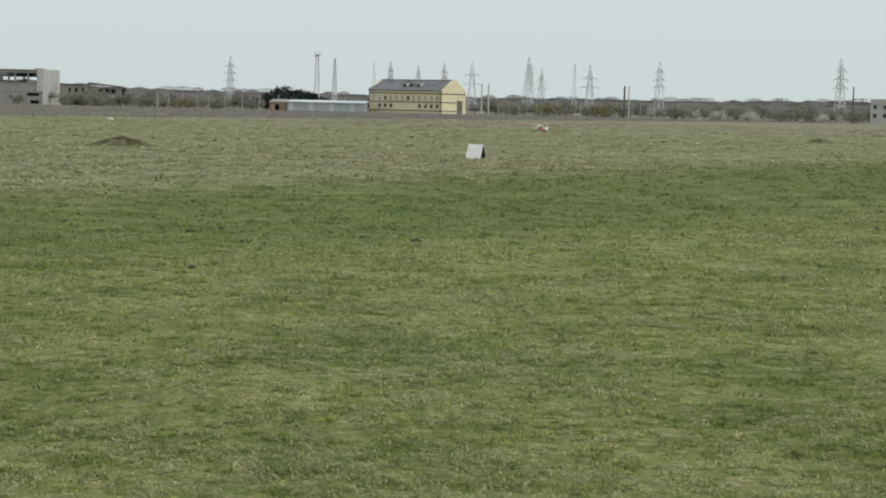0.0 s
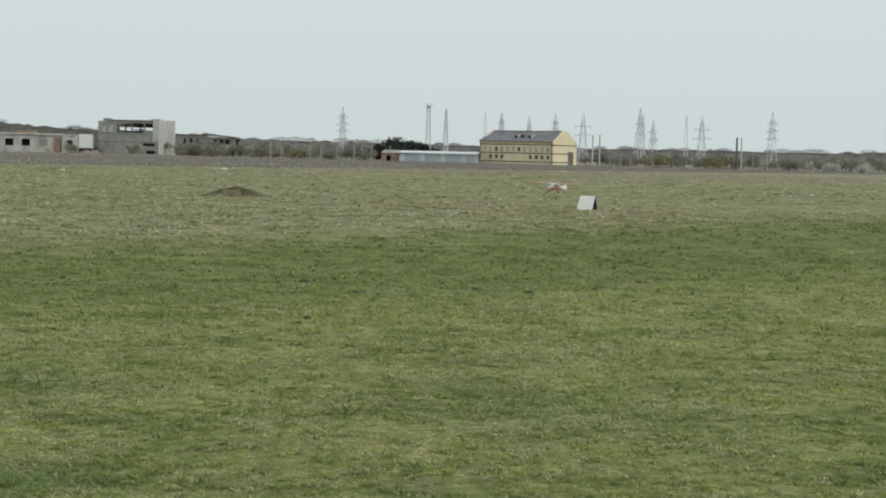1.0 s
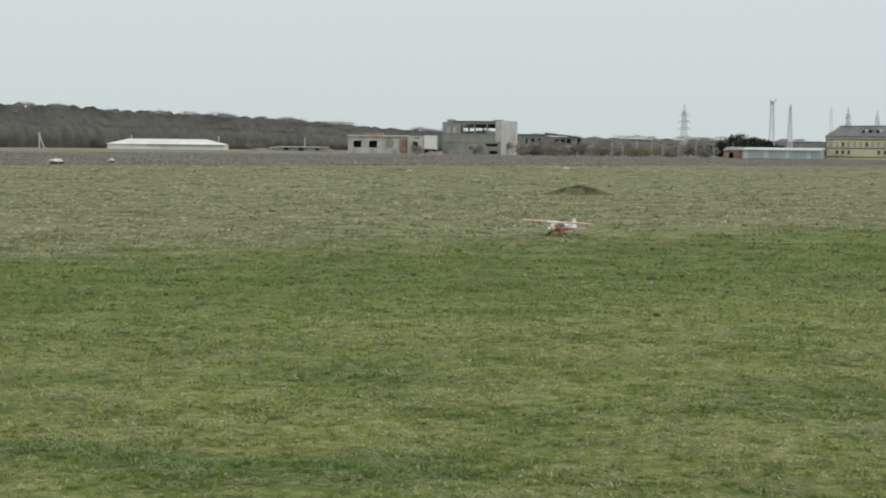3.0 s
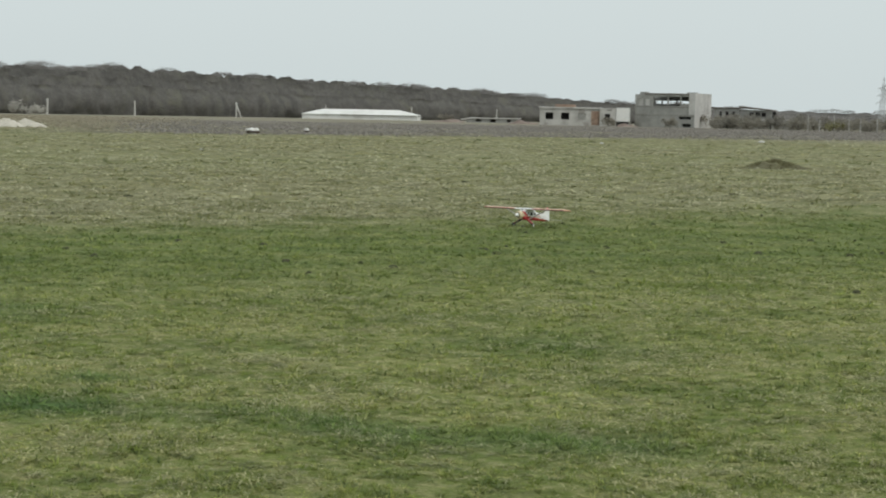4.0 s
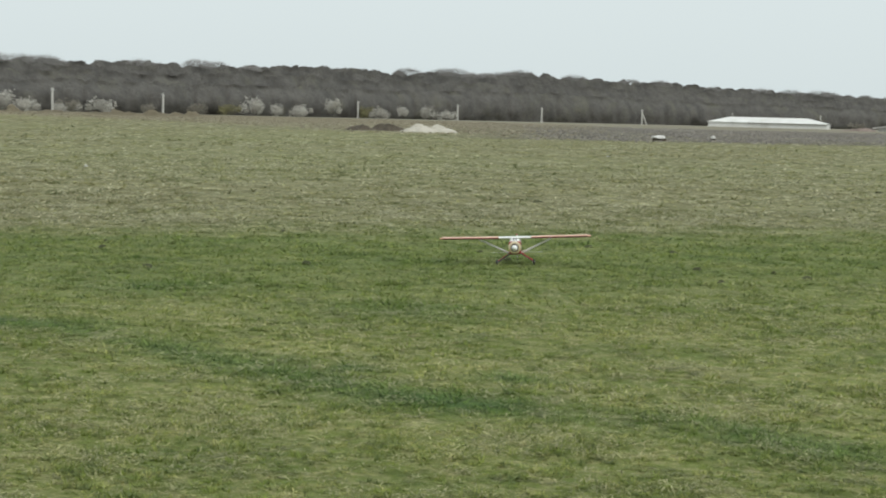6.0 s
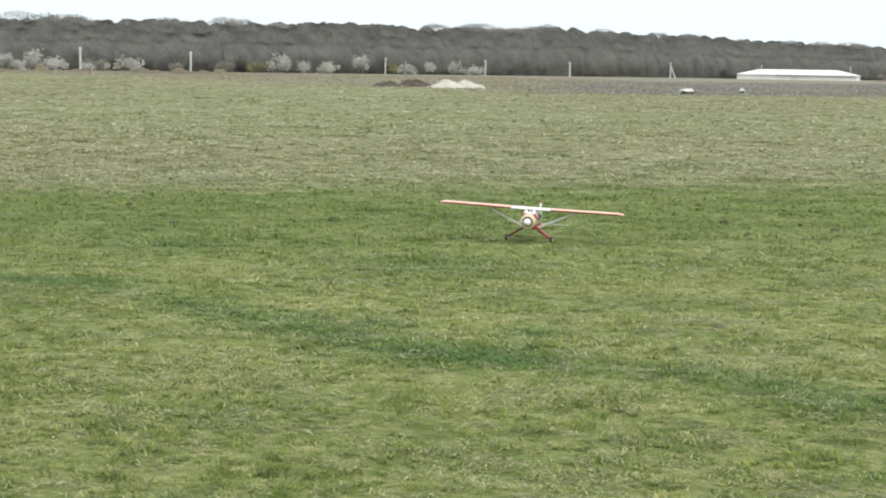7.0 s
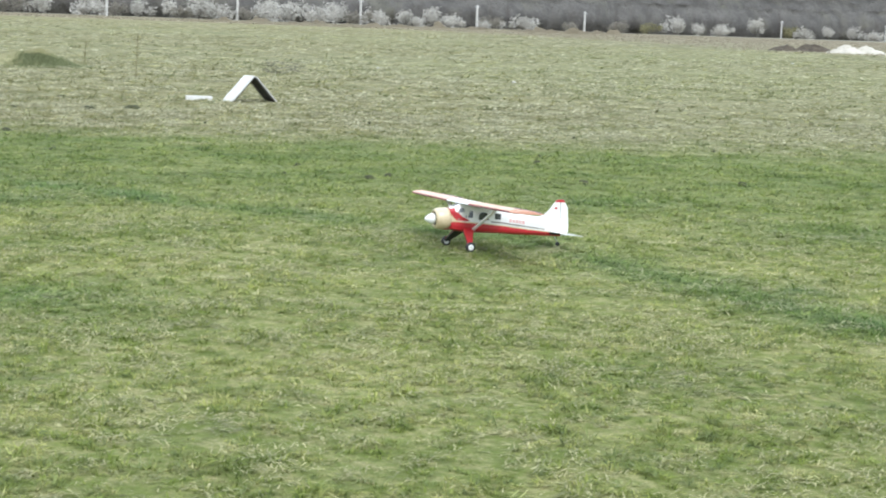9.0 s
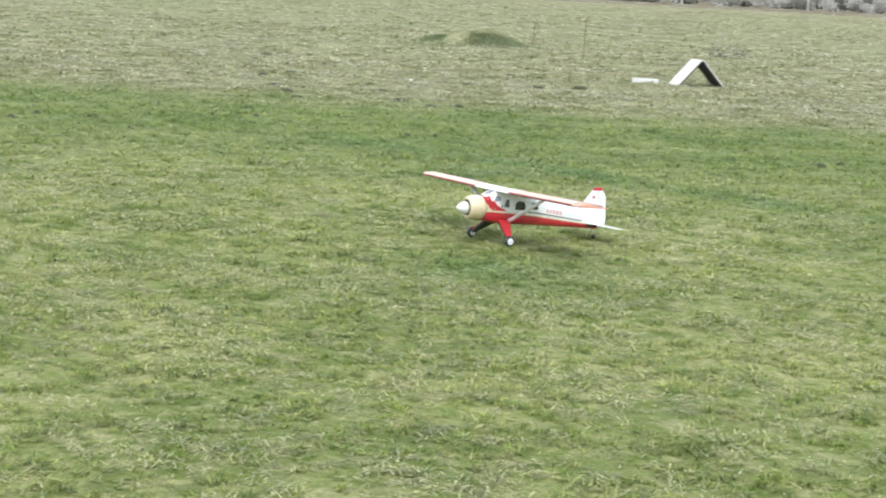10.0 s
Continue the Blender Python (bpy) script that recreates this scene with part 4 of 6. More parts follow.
    wall(bm, -22.6, -7.4, 0, 0.35, 0, 4.3, holes + [(-13.0, -11.0, 1.5, 3.1)])
    part("front_wall", bm, PLASTER, low)
    bm = bmesh.new()
    box(bm, -12.95, -11.05, 0.15, 0.3, 1.5, 3.1)
    part("infill", bm, CONCRETE, low)
    bm = bmesh.new()
    box(bm, -9.6, -7.5, -0.06, -0.004, 0.2, 3.7)
    part("brick_patch", bm, BRICK, low, "bare brick patch in the wall")
    # the rooms' shade, as a dark sheet behind each empty window
    for h in holes:
        bm = bmesh.new()
        box(bm, h[0] - 0.3, h[1] + 0.3, 2.2, 2.3, 0, 4.2)
        part("shade_backing", bm, DARK, low)
    bm = bmesh.new()
    box(bm, -22.6, -7.4, 7.6, 8.0, 0, 4.0)
    box(bm, -22.6, -22.25, 0.35, 7.6, 0, 4.3)
    part("back_wall", bm, CONCRETE, low)
    bm = bmesh.new()
    box(bm, -22.9, -7.4, -0.3, 8.2, 4.3, 4.65)
    part("roof_slab", bm, CONCRETE_PALE, low)
    bm = bmesh.new()
    box(bm, -19.0, -14.0, 2.0, 5.0, 4.65, 5.3)
    part("roof_debris", bm, BRICK, low)
    bm = bmesh.new()
    wall(bm, -7.4, -3.5, -0.8, -0.4, 0, 4.5, [(-6.2, -4.8, 0.9, 3.1), (-5.7, -4.4, 3.95, 4.2)])
    box(bm, -7.4, -7.05, -0.4, 6, 0, 4.4)
    part("porch_wall", bm, PLASTER, low)
    # dark sheet for the shade inside the porch
    bm = bmesh.new()
    box(bm, -6.6, -4.4, 1.0, 1.1, 0, 3.9)
    part("shade_backing", bm, DARK, low)
    bm = bmesh.new()
    box(bm, -3.3, 0, -0.6, -0.1, 1.25, 4.7)
    part("hanging_slab", bm, WHITE_SHEET, low, "pale leaning wall slab")
    # dark sheet for the shade below the hanging slab
    bm = bmesh.new()
    box(bm, -3.4, 0.1, 0.6, 0.8, 0, 1.25)
    part("shade_backing", bm, DARK, low)
    bm = bmesh.new()
    box(bm, -0.35, 0, -0.1, 6, 0, 4.4)
    box(bm, -3.5, -3.3, -0.4, 6, 0, 4.4)
    part("side_wall", bm, CONCRETE, low)

    annex = empty("ruined_wing", stand(12.0, 475, -14), "collapsed concrete wing with roofless frame", "ruin")
    bm = bmesh.new()
    wall(bm, 0, 6.4, 0, 0.35, 0, 5.2, [(1.0, 1.9, 2.6, 4.4), (2.8, 3.7, 2.6, 4.4), (4.6, 5.5, 2.6, 4.4)])
    part("front_wall", bm, CONCRETE, annex)
    bm = bmesh.new()
    wall(bm, 6.4, 15.0, 0.6, 0.95, 0, 4.9, [(9.0, 10.2, 3.2, 4.3), (10.6, 11.8, 3.2, 4.3), (12.2, 13.4, 3.2, 4.3), (7.0, 8.2, 1.0, 2.4)])
    part("side_wall", bm, CONCRETE, annex)
    bm = bmesh.new()
    box(bm, -0.2, 6.6, -0.2, 6, 5.2, 5.5)
    part("roof_slab", bm, BAND, annex)
    bm = bmesh.new()
    v = [bm.verts.new(p) for p in ((6.4, 0.2, 5.4), (15.3, 0.2, 4.75), (15.3, 5, 4.75), (6.4, 5, 5.4), (6.4, 0.2, 5.9), (15.3, 0.2, 5.0), (15.3, 5, 5.0), (6.4, 5, 5.9))]
    for q in ((0, 1, 2, 3), (4, 5, 6, 7), (0, 1, 5, 4), (1, 2, 6, 5), (2, 3, 7, 6), (3, 0, 4, 7)):
        bm.faces.new([v[i] for i in q])
    part("fallen_roof", bm, BAND, annex)
    # back wall in near black, the inner shade put into its colour
    bm = bmesh.new()
    box(bm, 0, 15, 5.6, 5.9, 0, 4.6)
    part("back_wall", bm, DARK, annex)
    bm = bmesh.new()
    wall(bm, 11.5, 22, -6.3, -6.0, 0, 2.3, [(14.2, 15.2, 0.3, 1.8), (17.0, 18.2, 0.3, 1.8)])
    part("yard_wall", bm, CONCRETE, annex)
    bm = bmesh.new()
    box(bm, 11.5, 22, -6.4, -5.9, 2.3, 2.5)
    part("coping", bm, CONCRETE_PALE, annex)


def build_white_shed():
    ob = empty("white_barn", stand(21.4, 640, -6), "long low white barn with a shallow roof", "barn")
    L, D = 41.6, 12
    bm = bmesh.new()
    wall(bm, -L, 0, 0, 0.3, 0, 1.7)
    box(bm, -L, 0, D - 0.3, D, 0, 1.7)
    box(bm, -L, -L + 0.3, 0.3, D - 0.3, 0, 1.7)
    box(bm, -0.3, 0, 0.3, D - 0.3, 0, 1.7)
    part("wall", bm, WHITE_SHEET, ob)
    for s in (0, 1):
        bm = bmesh.new()
        y0 = (-0.4, D + 0.4)[s]
        v = [bm.verts.new(p) for p in ((-L - 0.2, y0, 1.62), (0.2, y0, 1.62), (-7.5, D / 2, 3.5), (-L + 7.0, D / 2, 3.5))]
        w = [bm.verts.new((p.co.x, p.co.y, p.co.z + 0.2)) for p in v]
        bm.faces.new(v), bm.faces.new(w)
        for i in range(4):
            bm.faces.new((v[i], v[(i + 1) % 4], w[(i + 1) % 4], w[i]))
        part("roof_slope", bm, WHITE_SHEET, ob)
    for x0, x1 in ((-L - 0.2, -L + 7.0), (0.2, -7.5)):
        bm = bmesh.new()
        bm.faces.new([bm.verts.new(p) for p in ((x0, -0.4, 1.82), (x0, D + 0.4, 1.82), (x1, D / 2, 3.7))])
        bm.faces.new([bm.verts.new(p) for p in ((x0, -0.4, 1.66), (x0, D + 0.4, 1.66), (x1, D / 2, 3.54))])
        part("roof_hip", bm, WHITE_SHEET, ob)
    bm = bmesh.new()
    box(bm, -L + 14, -0.8, -0.5, -0.41, 1.5, 1.66)
    part("gutter", bm, BAND, ob)
    bm = bmesh.new()
    box(bm, -L + 7.0, -7.5, D / 2 - 0.2, D / 2 + 0.2, 3.62, 3.85)
    part("ridge", bm, BAND, ob, "dark ridge line")
    for x in (-L + 7.5, -3.0):
        bm = bmesh.new()
        bar(bm, (x, D / 2 + 1, 1.0), (x, D / 2 + 1, 5.0), 0.16, 0.14, 6)
        part("vent_pipe", bm, POLE, ob)


def build_low_ruin():
    ob = empty("low_ruin", stand(19.0, 540, -5), "low flat concrete remains with a leaning pole", "ruin")
    bm = bmesh.new()
    wall(bm, -8.0, 7.5, 0, 0.35, 0, 1.25, [(-5.0, -3.6, 0.3, 1.0), (-0.8, 0.8, 0.2, 1.0), (4.2, 5.4, 0.3, 1.0)])
    part("front_wall", bm, CONCRETE, ob)
    bm = bmesh.new()
    box(bm, -8.0, 7.5, 3.6, 4.0, 0, 1.2)
    part("back_wall", bm, CONCRETE, ob)
    bm = bmesh.new()
    v = [bm.verts.new(p) for p in ((-9.6, -0.4, 0.75), (-6.5, -0.4, 1.26), (8.2, -0.4, 1.26), (8.2, 4.4, 1.26), (-6.5, 4.4, 1.26), (-9.6, 4.4, 0.75))]
    w = [bm.verts.new(p.co + Vector((0, 0, 0.32))) for p in v]
    for q in ((0, 1, 4, 5), (1, 2, 3, 4)):
        bm.faces.new([v[k] for k in q]), bm.faces.new([w[k] for k in q])
    for k in range(6):
        bm.faces.new((v[k], v[(k + 1) % 6], w[(k + 1) % 6], w[k]))
    part("roof_slab", bm, CONCRETE_PALE, ob, "pale sagging roof slab")
    bm = bmesh.new()
    bar(bm, (1.0, 1.5, 1.5), (1.05, 1.5, 4.1), 0.17, 0.13, 6)
    part("pole", bm, POLE, ob)


def build_white_block():
    ob = empty("white_block", stand(-13.3, 420, -10), "white rendered block with dark windows", "house")
    holes = [(0.5 + i * 2.2, 1.5 + i * 2.2, z, z + 1.1) for i in range(4) for z in (1.2, 3.2)]
    bm = bmesh.new()
    wall(bm, 0, 9.5, 0, 0.3, 0, 5.3, holes)
    box(bm, 0, 0.3, 0.3, 7, 0, 5.3)
    box(bm, 9.2, 9.5, 0.3, 7, 0, 5.3)
    box(bm, 0, 9.5, 7, 7.3, 0, 5.3)
    part("wall", bm, CONCRETE_PALE, ob)
    bm = bmesh.new()
    box(bm, -0.2, 9.7, -0.2, 7.5, 5.3, 5.6)
    part("roof", bm, WHITE_SHEET, ob)
    opening_panes(ob, holes, 0.2, PANE)


# ---- pylons, masts and poles ----
def lattice(bm, h, w0, w1, steps, r):
    """Four tapering legs with cross bracing, from the ground to h."""
    def corner(i, t):
        w = (w0 + (w1 - w0) * t) / 2
        return Vector(((-w, w, w, -w)[i], (-w, -w, w, w)[i], h * t))
    for i in range(4):
        bar(bm, corner(i, 0), corner(i, 1), r * 1.3, r, 4)
    ts = [1 - (1 - k / steps) ** 1.35 for k in range(steps + 1)]
    for k in range(steps):
        for i in range(4):
            j = (i + 1) % 4
            bar(bm, corner(i, ts[k]), corner(j, ts[k + 1]), r * 0.7, None, 3)
            bar(bm, corner(j, ts[k]), corner(i, ts[k + 1]), r * 0.7, None, 3)
            bar(bm, corner(i, ts[k + 1]), corner(j, ts[k + 1]), r * 0.6, None, 3)


def make_pylon(h, base, arms, label):
    ob = empty("pylon", Matrix(), label, "pylon", "power pylons on the horizon")
    bm = bmesh.new()
    lattice(bm, h * 0.86, base, 1.2, 8, 0.11)
    part("tower", bm, STEEL, ob)
    bm = bmesh.new()
    for x, y in ((-0.6, -0.6), (0.6, -0.6), (0.6, 0.6), (-0.6, 0.6)):
        bar(bm, (x, y, h * 0.86), (0, 0, h), 0.11, 0.08, 4)
    part("peak", bm, STEEL, ob)
    for z, reach in arms:
        bm = bmesh.new()
        for s in (-1, 1):
            for y in (-0.5, 0.5):
                bar(bm, (0, y, z * h), (s * reach, 0, z * h + 0.1), 0.11, 0.08, 4)
                bar(bm, (0, y, z * h + 1.3), (s * reach, 0, z * h + 0.1), 0.09, 0.08, 4)
            for q in (0.35, 0.7):
                bar(bm, (s * reach * q, 0, z * h), (s * reach * q, 0, z * h + 1.3 * (1 - q)), 0.1, None, 3)
            bar(bm, (s * reach, 0, z * h), (s * reach, 0, z * h - 1.3), 0.1, 0.06, 4)
        part("cross_arm", bm, STEEL, ob)
    return ob


def make_mast(h, w, head, label):
    ob = empty("mast", Matrix(), label, "mast", "lattice masts on the horizon")
    bm = bmesh.new()
    lattice(bm, h * 0.93, w, w * 0.55 if head else 0.7, 11, 0.27 if head else 0.12)
    part("tower", bm, STEEL, ob)
    bm = bmesh.new()
    if head:
        box(bm, -1.3, 1.3, -1.3, 1.3, h * 0.93, h * 0.945)
        bar(bm, (1.6, 0, h * 0.945), (1.6, 0, h * 0.985), 0.35, 0.35, 6)
        bar(bm, (-0.9, 0.4, h * 0.88), (-0.9, 0.4, h * 0.98), 0.3, 0.3, 6)
        bar(bm, (0, 0, h * 0.94), (0, 0, h), 0.12, 0.08, 5)
    else:
        bar(bm, (0, 0, h * 0.93), (0, 0, h), 0.2, 0.06, 5)
    part("head", bm, STEEL, ob)
    return ob


def build_pylons():
    wide = make_pylon(27.0, 5.0, ((0.52, 5.2), (0.70, 4.2)), "wide lattice power pylon with two cross arms on the horizon")
    slim = make_pylon(25.0, 3.6, ((0.50, 3.8), (0.64, 3.6), (0.78, 3.0)), "slim lattice power pylon with three cross arms on the horizon")
    rod = make_mast(28.0, 2.6, False, "slender lightning mast on the horizon")
    radio = make_mast(28.0, 2.6, True, "radio mast with aerials at its head")
    used = set()
    # kind, turn, height of the tip in degrees, distance, spin
    for kind, h0, turn, rise, far, spin in ((slim, 25, 6.84, 1.48, 900, 30), (radio, 28, 4.11, 1.68, 880, 0), (rod, 28, 3.55, 1.56, 900, 20), (rod, 28, 2.30, 1.45, 1000, 0), (slim, 25, 1.78, 1.42, 1000, 60),
                                            (wide, 27, 0.90, 1.33, 1050, 70), (slim, 25, 0.07, 1.43, 1000, 50), (wide, 27, -0.82, 1.50, 960, 8), (wide, 27, -2.62, 1.66, 940, 60), (rod, 28, -2.72, 1.45, 980, 0),
                                            (wide, 27, -3.03, 1.30, 1020, 40), (rod, 28, -4.07, 1.52, 960, 0), (wide, 27, -4.56, 1.46, 980, -15), (slim, 25, -6.75, 1.61, 900, 45), (slim, 25, -12.35, 1.80, 880, 40)):
        s = (1.6 + far * math.tan(radians(rise))) / h0
        m = stand(turn, far, spin) @ Matrix.Diagonal((s, s, s, 1))
        if kind in used:
            ob = copy_thing(kind, m)
            ob.matrix_basis = m
        else:
            kind.matrix_basis = m
            used.add(kind)


def make_pole(h, r, material, label, group, brace=False, arm=True):
    ob = empty("utility_pole", Matrix(), label, "pole", group)
    bm = bmesh.new()
    bar(bm, (0, 0, -0.2), (0, 0, h), r, r * 0.7, 8)
    part("shaft", bm, material, ob)
    if arm:
        bm = bmesh.new()
        box(bm, -0.5, 0.5, -0.05, 0.05, h - 0.45, h - 0.35)
        part("cross_arm", bm, STEEL, ob)
        for x in (-0.42, 0.0, 0.42):
            bm = bmesh.new()
            bar(bm, (x, 0, h - 0.35 if x else h), (x, 0, h - 0.15 if x else h + 0.2), 0.06, 0.04, 6)
            part("insulator", bm, CONCRETE_PALE, ob)
    if brace:
        bm = bmesh.new()
        bar(bm, (1.7, 0, -0.2), (0.1, 0, h * 0.8), r * 0.9, r * 0.7, 8)
        part("brace", bm, material, ob)
    return ob


def build_poles():
    g = "concrete poles along the far edge"
    # turn, distance, height
    row = ((30.32, 560, 4.6), (33.0, 540, 4.7), (36.18, 520, 4.8), (42.32, 440, 4.9), (45.73, 400, 5.2), (49.42, 375, 5.3), (53.3, 360, 5.4), (57.35, 350, 5.5), (61.5, 345, 5.5))
    for i, (turn, far, h) in enumerate(row):
        ob = make_pole(h, 0.30, POLE, "pale concrete power pole before the wood", g)
        ob.matrix_basis = stand(turn, far, 20)
    ob = make_pole(5.0, 0.26, POLE, "braced concrete power pole before the wood", g, True)
    ob.matrix_basis = stand(27.15, 600, 0)
    g = "poles by the substation"
    for turn, far, h, r, dark in ((-1.15, 420, 7.2, 0.22, False), (-1.37, 425, 7.3, 0.22, False), (-5.68, 395, 7.0, 0.26, True), (-5.82, 395, 7.0, 0.18, False), (-12.76, 600, 11.0, 0.3, True)):
        ob = make_pole(h, r, POLE_DARK if dark else POLE, "dark tarred wooden pole" if dark else "tall grey concrete pole", g, arm=False)
        ob.matrix_basis = stand(turn, far)
    rng = random.Random(4)
    short = make_pole(3.0, 0.13, POLE_GREY, "short grey concrete fence post near the substation", "substation posts", arm=False)
    first = True
    for turn in (-1.7, -2.05, -2.35, -3.55, -4.3, -4.75, -2.9, -3.05, -5.45, -6.2, -6.95, 6.2, 6.45, 7.0, 7.5, 7.85, 8.3, 8.75, 9.1, 5.3, 5.9, 3.2, 4.6):
        s = rng.uniform(0.7, 1.25)
        m = stand(turn, 410 + rng.uniform(-12, 12), 0) @ Matrix.Diagonal((1, 1, s, 1))
        if first:
            short.matrix_basis, first = m, False
        else:
            copy_thing(short, m).matrix_basis = m


# ---- heaps, boards and small things on the field ----
def heap(name, m, length, width, height, material, label, category, seed, rough=0.25, herbs=0, green=True, tall=1.0):
    """A rounded heap with an uneven skin; its rim dips under the turf."""
    nu, nv = 26, 9
    verts, faces = [], []
    for j in range(nv + 1):
        for i in range(nu):
            a, r = 2 * math.pi * i / nu, j / nv
            x, y = math.cos(a) * r * length / 2, math.sin(a) * r * width / 2
            q = noise.noise(Vector((x * 3 / length + seed, y * 3 / width, seed * 1.7))) + 0.5 * noise.noise(Vector((x * 9 / length, y * 9 / width + seed, 3)))
            z = height * ((1 - r * r) ** 1.3 * (1 + rough * 2.4 * q)) - 0.03 * (r > 0.99) - 0.02
            verts.append((x * (1 + 0.15 * q), y * (1 + 0.15 * q), z))
    for j in range(nv):
        for i in range(nu):
            k = (i + 1) % nu
            faces.append((j * nu + i, (j + 1) * nu + i, (j + 1) * nu + k, j * nu + k))
    ob = empty(name, m, label, category)
    raw("mass", verts, faces, material, ob, smooth=True)
    if herbs:
        rng = np.random.default_rng(seed)
        r, a = np.abs(rng.normal(0, 0.62, herbs)), rng.uniform(0, 2 * np.pi, herbs)
        x, y = r * np.cos(a) * length / 2, r * np.sin(a) * width / 2
        g = blade_mesh("herb_cover", x, y, tall * rng.uniform(0.03, 0.12, herbs) * np.clip(1.25 - 0.6 * r, 0.3, 1), tall * rng.uniform(0.015, 0.04, herbs), rng.uniform(0.2, 1.2, herbs), rng, HERBS if green else HERBS_DRY, z=height * np.clip(1 - r * r, 0, 1) ** 1.3 * 0.95)
        g.parent = ob
    return ob


def build_heaps():
    heap("grassy_mound", stand(10.05, 63.5), 2.35, 1.4, 0.24, CLOD, "low dark mound of earth overgrown with weeds", "mound", 3, 0.9, 2600, False)
    heap("grassy_mound", stand(59.85, 50.5), 2.6, 1.9, 0.28, TURF, "low mound overgrown with fresh green herbs", "mound", 5, 0.5, herbs=13000, tall=1.4)
    heap("grassy_mound", stand(61.1, 51.5), 1.3, 1.0, 0.10, TURF, "small mound overgrown with green herbs", "mound", 6, 0.5, herbs=6500, tall=1.2)
    heap("grassy_mound", stand(-11.9, 105), 1.9, 1.2, 0.18, CLOD, "small dark mound in the far grass", "mound", 9, 0.5, 900, False)
    heap("sand_pile", stand(34.25, 156, 4), 3.4, 2.6, 0.66, SAND, "pale heap of sand at the field's edge", "sand", 4, 0.35)
    heap("sand_pile", stand(33.5, 157, 4), 3.4, 2.2, 0.52, SAND, "pale lower shoulder of sand", "sand", 11, 0.3)
    heap("soil_pile", stand(35.25, 160, 4), 3.8, 2.4, 0.56, SOIL, "dark heap of soil beside the sand", "soil", 7, 0.35)
    heap("soil_pile", stand(36.1, 158, 4), 3.0, 2.0, 0.40, SOIL, "low dark heap of soil", "soil", 8, 0.35)
    heap("rubble_pile", stand(18.0, 500), 9, 5, 0.8, RUBBLE, "red-brown heap of brick rubble", "rubble", 13, 0.5)
    heap("rubble_pile", stand(20.4, 520), 11, 5, 0.6, RUBBLE, "red-brown bank of brick rubble", "rubble", 14, 0.5)
    heap("rubble_pile", stand(14.7, 438), 6, 4, 0.8, RUBBLE, "brick rubble at the ruin's foot", "rubble", 15, 0.5)
    rng = random.Random(17)
    for i in range(22):
        heap("earth_bank", stand(41.2 + 0.62 * i + rng.uniform(-0.25, 0.25), rng.uniform(292, 325)), rng.uniform(3.5, 8), rng.uniform(2.5, 5), rng.uniform(0.22, 0.62), OCHRE, "low ochre bank of earth and dead grass", "bank", 20 + i, 0.9)
    for i, (turn, far, s) in enumerate(((26.6, 138, 1.25), (24.9, 149, 0.5))):
        ob = empty("concrete_block", stand(turn, far, 10 - 9 * i), "pale broken concrete slab lying on earth in the weeds", "concrete", "broken slabs")
        bm = bmesh.new()
        bmesh.ops.create_icosphere(bm, subdivisions=3, radius=1.0)
        for v in bm.verts:
            q = 1 + 0.3 * noise.noise(v.co * 1.7 + Vector((i, 0, 0)))
            v.co = Vector((v.co.x * s * 0.44 * q, v.co.y * s * 0.3 * q, 0.25 + max(v.co.z, -0.25) * 0.19 * q))
        part("slab", bm, LITTER, ob)
        bm = bmesh.new()
        box(bm, -s * 0.36, s * 0.40, -s * 0.2, s * 0.25, -0.03, 0.26)
        bmesh.ops.bevel(bm, geom=bm.edges[:], offset=0.06, segments=2, affect="EDGES")
        part("earth_foot", bm, SOIL, ob, "dark earth below the slab")


def a_board(turn, far, spin, width, label, h=0.50, half=0.45):
    """Two boards leaning on each other: a runway marker."""
    ob = empty("marker_board", stand(turn, far, spin), label, "marker", "runway markers")
    for s in (-1, 1):
        t = 0.022
        ridge, foot = Vector((s * 0.015, 0, h)), Vector((s * half, 0, -0.01))
        out = Vector((h, 0, half * s)).normalized() if s > 0 else Vector((-h, 0, half)).normalized()
        bm = bmesh.new()
        lo, hi = [], []
        for y in (-width / 2, width / 2):
            for p in (foot, ridge):
                lo.append(bm.verts.new(p + Vector((0, y, 0))))
                hi.append(bm.verts.new(p + Vector((0, y, 0)) + out * t))
        for q in (lo, hi):
            bm.faces.new((q[0], q[1], q[3], q[2]))
        for i, j in ((0, 1), (1, 3), (3, 2), (2, 0)):
            bm.faces.new((lo[i], lo[j], hi[j], hi[i]))
        bmesh.ops.bevel(bm, geom=bm.edges[:], offset=0.004, segments=1, affect="EDGES")
        board = part("board", bm, BOARD, ob, "white painted board")
        for y in (-width / 2 + 0.05, width / 2 - 0.05):
            a, b = foot * 0.96 + ridge * 0.04, foot * 0.06 + ridge * 0.94
            m = out * -0.016 + Vector((0, y, 0))
            bm = bmesh.new()
            bar(bm, a + m, b + m, 0.016, None, 4)
            part("batten", bm, BOARD_BACK, board)
        # near-black layer on the inner face
        bm = bmesh.new()
        q = [foot * 0.97 + ridge * 0.03, foot * 0.03 + ridge * 0.97]
        w = width / 2 - 0.004
        vs = [bm.verts.new(q[i] + Vector((0, y, 0)) - out * o) for o in (0.003, 0.010) for i, y in ((0, -w), (1, -w), (1, w), (0, w))]
        bm.faces.new(vs[:4]), bm.faces.new(vs[4:])
        for i in range(4):
            bm.faces.new((vs[i], vs[(i + 1) % 4], vs[4 + (i + 1) % 4], vs[4 + i]))
        part("backing", bm, BOARD_BACK, board, "near-black inner face")
    return ob


